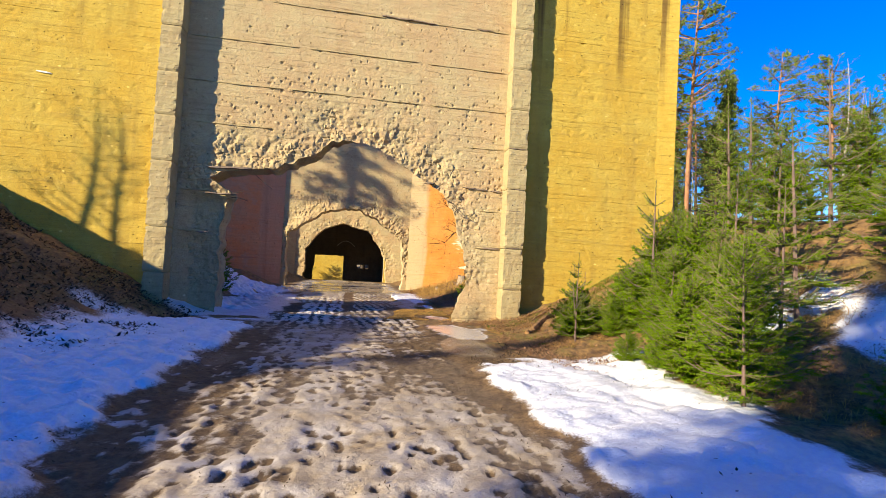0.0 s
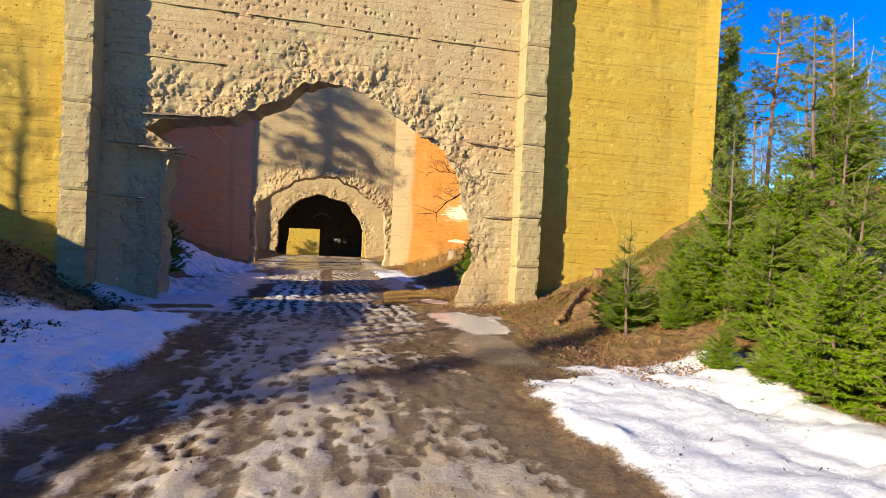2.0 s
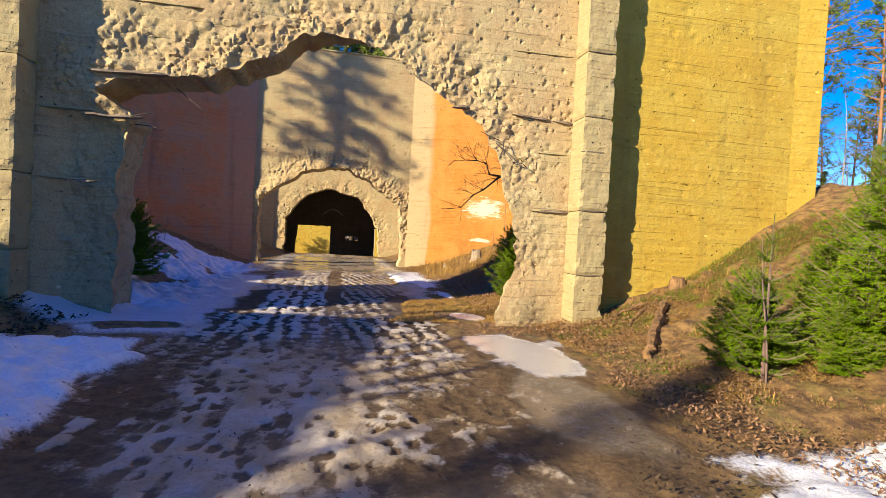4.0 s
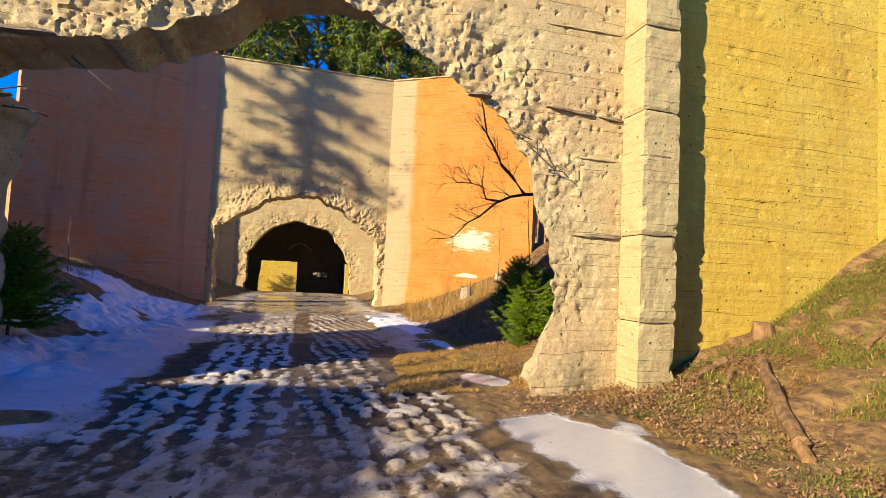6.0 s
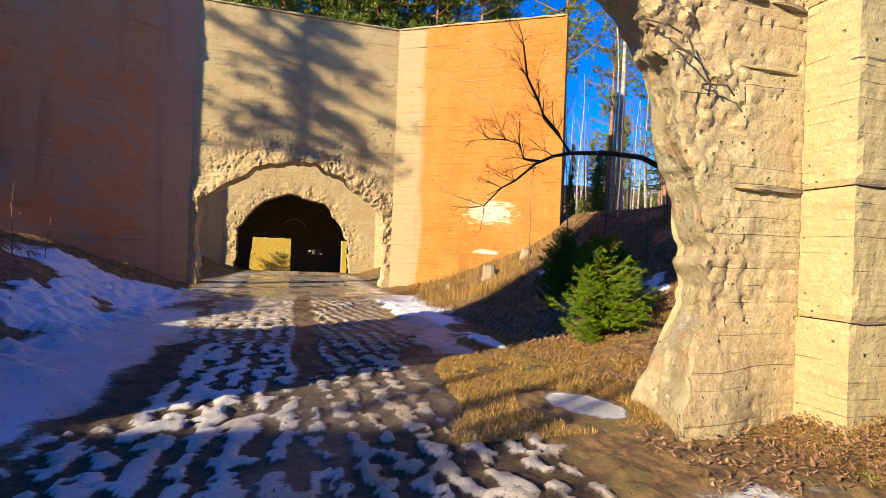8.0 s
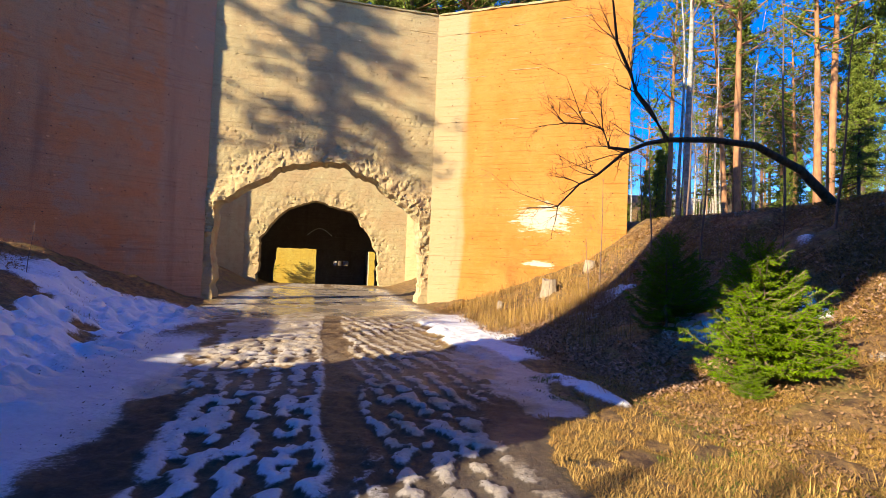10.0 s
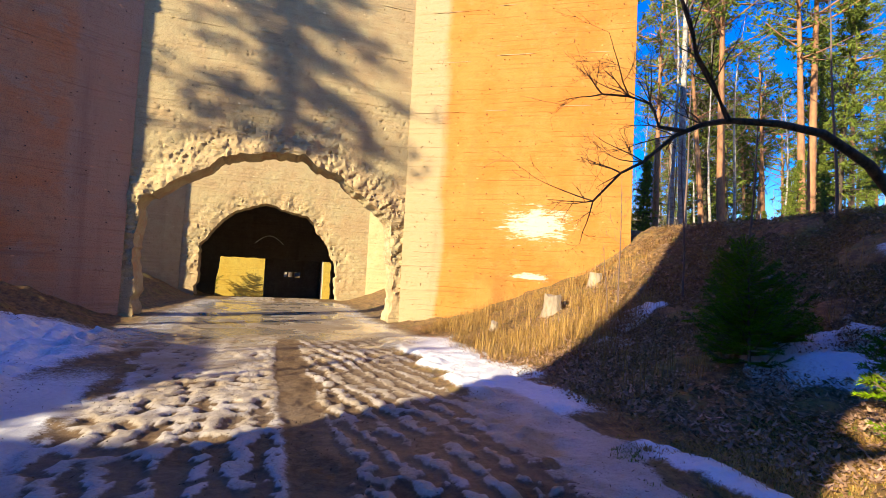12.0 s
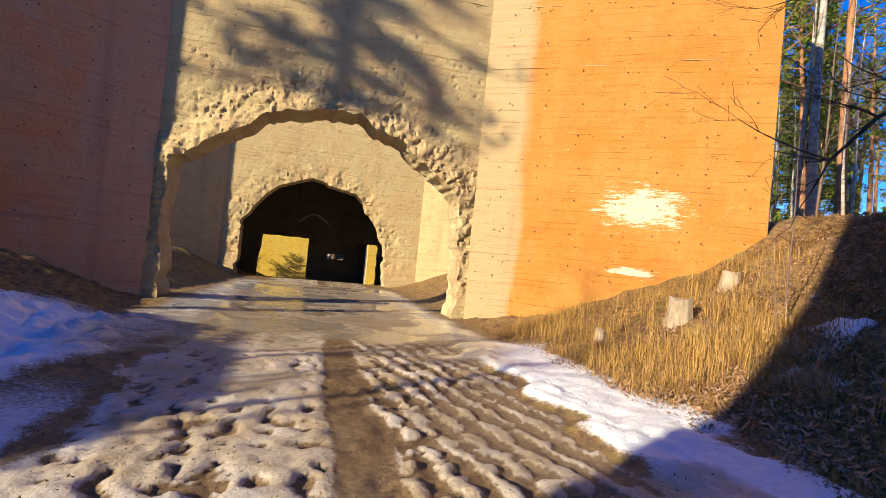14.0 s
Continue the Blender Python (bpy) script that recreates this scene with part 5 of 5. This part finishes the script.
fallen_log([(5.65, 13.3), (5.2, 12.75), (4.75, 12.2), (4.35, 11.7), (4.1, 11.4)], 0.095, 3)
fallen_log([(5.5, 13.75), (5.2, 13.7), (4.95, 13.65), (4.85, 13.6)], 0.045, 5)
fallen_log([(5.35, 13.45), (5.1, 13.3), (4.9, 13.1), (4.8, 12.95)], 0.035, 6)
fallen_log([(7.2, 12.9), (6.9, 12.75), (6.6, 12.7), (6.45, 12.6)], 0.035, 7)


def rebar(points, r=0.009):
    sh = Shape()
    sh.tube([Vector(p) for p in points], [r] * len(points), 5)
    ob = part("rebar", sh.mesh("rebar", M_BARK_DARK), None, wall, "rusty bent reinforcing bar")
    return ob


for pts in (((-3.5, 0.1, 3.15), (-3.2, -0.12, 3.16), (-2.95, -0.15, 3.22)), ((-3.45, 0.3, 3.1), (-3.1, 0.25, 3.08), (-2.9, 0.25, 3.02)), ((-2.75, 0.3, 3.75), (-2.45, 0.25, 3.52), (-2.3, 0.25, 3.4)),
            ((2.72, 0.0, 3.3), (2.85, -0.15, 3.12), (2.98, -0.16, 3.0)), ((2.85, -0.05, 3.35), (2.8, -0.18, 3.15), (2.75, -0.2, 3.05)), ((3.05, 0.0, 2.98), (3.2, -0.12, 2.95), (3.3, -0.1, 2.88)), ((2.45, 0.1, 3.5), (2.6, -0.1, 3.38), (2.75, -0.1, 3.33))):
    rebar(pts)


# thin white tube along a pale arc before the tunnel's end wall
loop = Shape()
loop.tube([Vector((-1.55 + 1.7 * t, 49.9 - 0.05 * math.sin(3 * t), 3.05 + 0.5 * math.sin(math.pi * t))) for t in [k / 10 for k in range(11)]], [0.022] * 11, 5)
tagged(new("cable", loop.mesh("cable", M_WHITE)), "pale arc on the tunnel wall", "cable")


# ---- dry grass and clods ----
def grass_field(name, count, area, seed, height, label, keep, lean_lo=0.5, mat=None, lean_hi=1.5):
    g = np.random.default_rng(seed)
    u = g.uniform(area[0], area[1], count * 3)
    v = g.uniform(area[2], area[3], count * 3)
    ok = keep(u, v)
    u, v = u[ok][:count], v[ok][:count]
    n = len(u)
    z = ground_height(u, v) - 0.02
    ang, lean = g.uniform(0, 2 * np.pi, n), g.uniform(lean_lo, lean_hi, n)
    L = height * g.uniform(0.4, 1.2, n)
    w = g.uniform(0.0018, 0.0045, n)
    dx, dy, dz = np.cos(ang) * np.sin(lean), np.sin(ang) * np.sin(lean), np.cos(lean)
    sx, sy = -np.sin(ang) * w, np.cos(ang) * w
    p = np.stack([u, v, z], -1)
    d = np.stack([dx, dy, dz], -1) * L[:, None]
    s = np.stack([sx, sy, np.zeros(n)], -1)
    mid = p + d * 0.55
    tip = p + d - np.array([0, 0, 1]) * (L * 0.25 * np.sin(lean))[:, None]
    verts = np.stack([p - s, p + s, mid + s * 0.7, mid - s * 0.7, tip], 1).reshape(-1, 3)
    k = np.arange(n)[:, None] * 5
    faces = [tuple(q) for q in (k + np.array([0, 1, 2, 3])).tolist()] + [tuple(q) for q in (k + np.array([3, 2, 4])).tolist()]
    me = mesh_from(name, verts.tolist(), faces, mat or M_STRAW)
    return tagged(new(name, me), label, "grass", kind="stuff")


clump = lambda u, v, s, lo: fbm(u * 0.9, v * 0.9, s, 3) > lo
grass_field("dry_grass_near", 14000, (3.4, 10, 4, 14.2), 1, 0.17, "dry yellow grass on the bank before the wall", lambda u, v: (u > 4.6 + 0.15 * (7 - v).clip(-3, 3)) & clump(u, v, 3, 0.42))
grass_field("dry_grass_slope", 50000, (2.2, 11, 15.5, 30), 2, 0.2, "dry yellow grass on the slope behind the wall", lambda u, v: (u > 2.6 + 0.1 * (v - 16)) & (v < 30.6 - 0.577 * (u - 3.2)) & clump(u, v, 5, 0.44))
grass_field("tall_straw", 9000, (3.2, 6.5, 23.5, 29), 3, 0.42, "tall dry straw below the orange wall", lambda u, v: (v < 30.2 - 0.577 * (u - 3.2)) & clump(u, v, 7, 0.46), 0.05)
grass_field("dry_grass_left", 7000, (-9, -4.2, 9, 27), 4, 0.16, "short dry grass on the shaded bank", lambda u, v: ((v < 14) | (v > 15.6)) & clump(u, v, 9, 0.55))
grass_field("short_turf", 80000, (0.2, 4.6, 14.4, 19.5), 6, 0.07, "short matted dry turf beside the pillar", lambda u, v: (u > 0.85 + 0.25 * (v - 15.2).clip(0, 9) + 1.1 * (fbm(u * 1.8, v * 1.8, 4, 3) - 0.25)) & clump(u * 2.2, v * 2.2, 41, 0.33) & (np.hypot((u - 2.1) / 0.6, (v - 19.8) / 2.2) > 1) & (np.hypot((u - 2.45) / 0.55, (v - 15.2) / 0.6) > 1))
grass_field("shaded_turf", 12000, (4.0, 11, 15.5, 25), 8, 0.11, "short brown turf on the shaded slope", lambda u, v: clump(u, v, 15, 0.46))


def litter(name, count, area, seed, label, keep, size=0.035, mat=None):
    """Fallen leaves and bark scraps, each a small curled scrap."""
    g = np.random.default_rng(seed)
    u, v = g.uniform(area[0], area[1], count * 2), g.uniform(area[2], area[3], count * 2)
    ok = keep(u, v)
    u, v = u[ok][:count], v[ok][:count]
    n = len(u)
    z = ground_height(u, v) + g.uniform(-0.01, 0.05, n)
    a = g.uniform(0, 2 * np.pi, n)
    L, W = size * g.uniform(0.5, 1.5, n), size * g.uniform(0.25, 0.6, n)
    tilt = g.uniform(-0.7, 0.7, n)
    c = np.stack([u, v, z], -1)
    d = np.stack([np.cos(a), np.sin(a), tilt], -1) * L[:, None]
    w = np.stack([-np.sin(a), np.cos(a), g.uniform(-0.5, 0.5, n)], -1) * W[:, None]
    curl = np.array([0, 0, 1]) * (L * g.uniform(0.0, 0.5, n))[:, None]
    verts = np.stack([c - d + curl, c - w, c + d + curl, c + w], 1).reshape(-1, 3)
    k = np.arange(n)[:, None] * 4
    faces = [tuple(q) for q in (k + np.array([0, 1, 3])).tolist()] + [tuple(q) for q in (k + np.array([1, 2, 3])).tolist()]
    return tagged(new(name, mesh_from(name, verts.tolist(), faces, mat or M_LEAF)), label, "leaves", kind="stuff")


M_LEAF = plain_rough("fallen_leaves", (0.46, 0.26, 0.125), (0.25, 0.13, 0.065), 4, 0.1, 0.8, per=True)
M_CLOD = plain_rough("mud_clods", (0.10, 0.065, 0.035), (0.06, 0.04, 0.022), 9, 0.3, 0.95, per=True)
litter("leaf_litter_near", 9000, (3.4, 9, 4, 14.2), 11, "brown fallen leaves on the bank before the wall", lambda u, v: u > 3.9 + 0.2 * vnoise(u, v, 3) + 0.25 * (12 - v).clip(0, 4), 0.024)
litter("leaf_litter_slope", 46000, (2.6, 11, 15.5, 29), 12, "brown fallen leaves on the slope behind the wall", lambda u, v: (u > 3.0) & (v < 30.4 - 0.577 * (u - 3.2)), 0.026)
litter("leaf_litter_left", 9000, (-9, -3.6, 8, 28), 13, "brown fallen leaves on the shaded bank", lambda u, v: ((v < 14.0) | (v > 15.6)) & (u < -4.6) & clump(u, v, 19, 0.45))
litter("track_clods", 5000, (-2.4, 2.6, 2, 31), 14, "small dark clods and scraps on the track", lambda u, v: clump(u * 2, v * 2, 23, 0.48) & (np.hypot((u - 2.55) / 0.9, (v - 12.2) / 1.6) > 1), 0.012, M_CLOD)
litter("pillar_scraps", 1300, (2.4, 6.0, 12.6, 14.2), 15, "leaves and wood scraps at the foot of the pillar", lambda u, v: v > 13.0 + 0.2 * vnoise(u * 3, v * 3, 2), 0.028)
litter("snow_scraps", 2200, (-5.2, -1.9, 2.5, 13.5), 16, "dark twigs and scraps on the shaded snow", lambda u, v: clump(u * 1.5, v * 1.5, 27, 0.5), 0.015, M_CLOD)
litter("inner_snow_scraps", 1200, (-6.5, -2.6, 16, 27), 17, "dark twigs and scraps on the snow bank", lambda u, v: clump(u * 1.5, v * 1.5, 29, 0.48), 0.015, M_CLOD)
litter("right_snow_scraps", 500, (2.3, 5.5, 3.5, 10), 18, "dark scraps on the sunlit snow", lambda u, v: clump(u * 1.5, v * 1.5, 31, 0.5), 0.02, M_CLOD)
M_MOSS = plain_rough("green_moss", (0.20, 0.27, 0.02), (0.12, 0.17, 0.02), 5, 0.1, 0.85, per=True)
near_bank = lambda u, v: u > 3.35 + 0.25 * vnoise(u * 2, v * 2, 6) + 0.35 * (11.5 - v).clip(0, 5)
grass_field("flattened_straw", 60000, (3.2, 9.2, 8.5, 14.2), 21, 0.13, "flattened straw on the bank before the wall", near_bank, 1.0)
grass_field("moss_tufts", 62000, (3.6, 9.4, 9, 14.25), 22, 0.08, "green moss and young grass on the bank", lambda u, v: near_bank(u, v) & (fbm(u * 1.6, v * 1.6, 33, 3) > 0.57 - 0.05 * (u - 4.0).clip(0, 4)), 0.2, M_MOSS)
grass_field("moss_by_pillar", 20000, (1.8, 6.5, 15.0, 20), 23, 0.034, "green moss beside the pillar", lambda u, v: (u > 2.2) & (np.hypot((u - 2.45) / 0.6, (v - 15.2) / 0.65) > 1) & clump(u * 1.3, v * 1.3, 35, 0.56), 0.2, M_MOSS)
grass_field("flattened_straw_slope", 52000, (2.3, 9.5, 15.4, 28.5), 24, 0.14, "flattened straw on the slope behind the wall", lambda u, v: (u > 2.7 + 0.05 * (v - 16)) & (v < 30.2 - 0.577 * (u - 3.2)), 1.0)
# greyish-pink leaf copy, made paler to brighten the slope lying in shade
M_LEAF_PALE = plain_rough("shade_lifted_leaves", (0.60, 0.38, 0.25), (0.36, 0.21, 0.13), 4, 0.1, 0.8, per=True)
litter("shaded_litter", 24000, (3.0, 10, 18.3, 26.5), 25, "curled brown leaves on the shaded slope", lambda u, v: (u > 3.1 + 0.6 * vnoise(u * 1.3, v * 1.3, 8)) & (v < 29.6 - 0.577 * (u - 3.2)), 0.04, M_LEAF_PALE)
grass_field("dry_stems", 1500, (3.9, 8.2, 20.5, 27.5), 26, 0.62, "thin upright dry stems on the slope", lambda u, v: (v < 29.4 - 0.577 * (u - 3.2)) & clump(u * 1.2, v * 1.2, 37, 0.5), 0.02, None, 0.5)
litter("left_twigs", 5000, (-8.5, -3.4, 8.5, 14.0), 27, "dark twigs and leaves on the shaded bank", lambda u, v: u < -3.6 - 0.4 * vnoise(u * 2, v * 2, 5), 0.05, M_CLOD)
off_ice = lambda u, v: (np.hypot((u - 2.55) / 1.1, (v - 12.2) / 1.8) > 1) & (np.hypot((u - 2.3) / 0.65, (v - 9.9) / 1.6) > 1)
litter("verge_litter", 7000, (1.9, 5.0, 7.5, 13.6), 28, "brown leaves and bark scraps on the verge", lambda u, v: (u > 2.5 + 0.25 * (11.0 - v).clip(0, 4) + 0.5 * vnoise(u * 2, v * 2, 9)) & off_ice(u, v), 0.024)
litter("verge_twigs", 1500, (2.0, 5.2, 7.5, 13.6), 29, "dark twigs and bark on the verge", lambda u, v: clump(u * 1.6, v * 1.6, 43, 0.45) & off_ice(u, v), 0.028, M_CLOD)
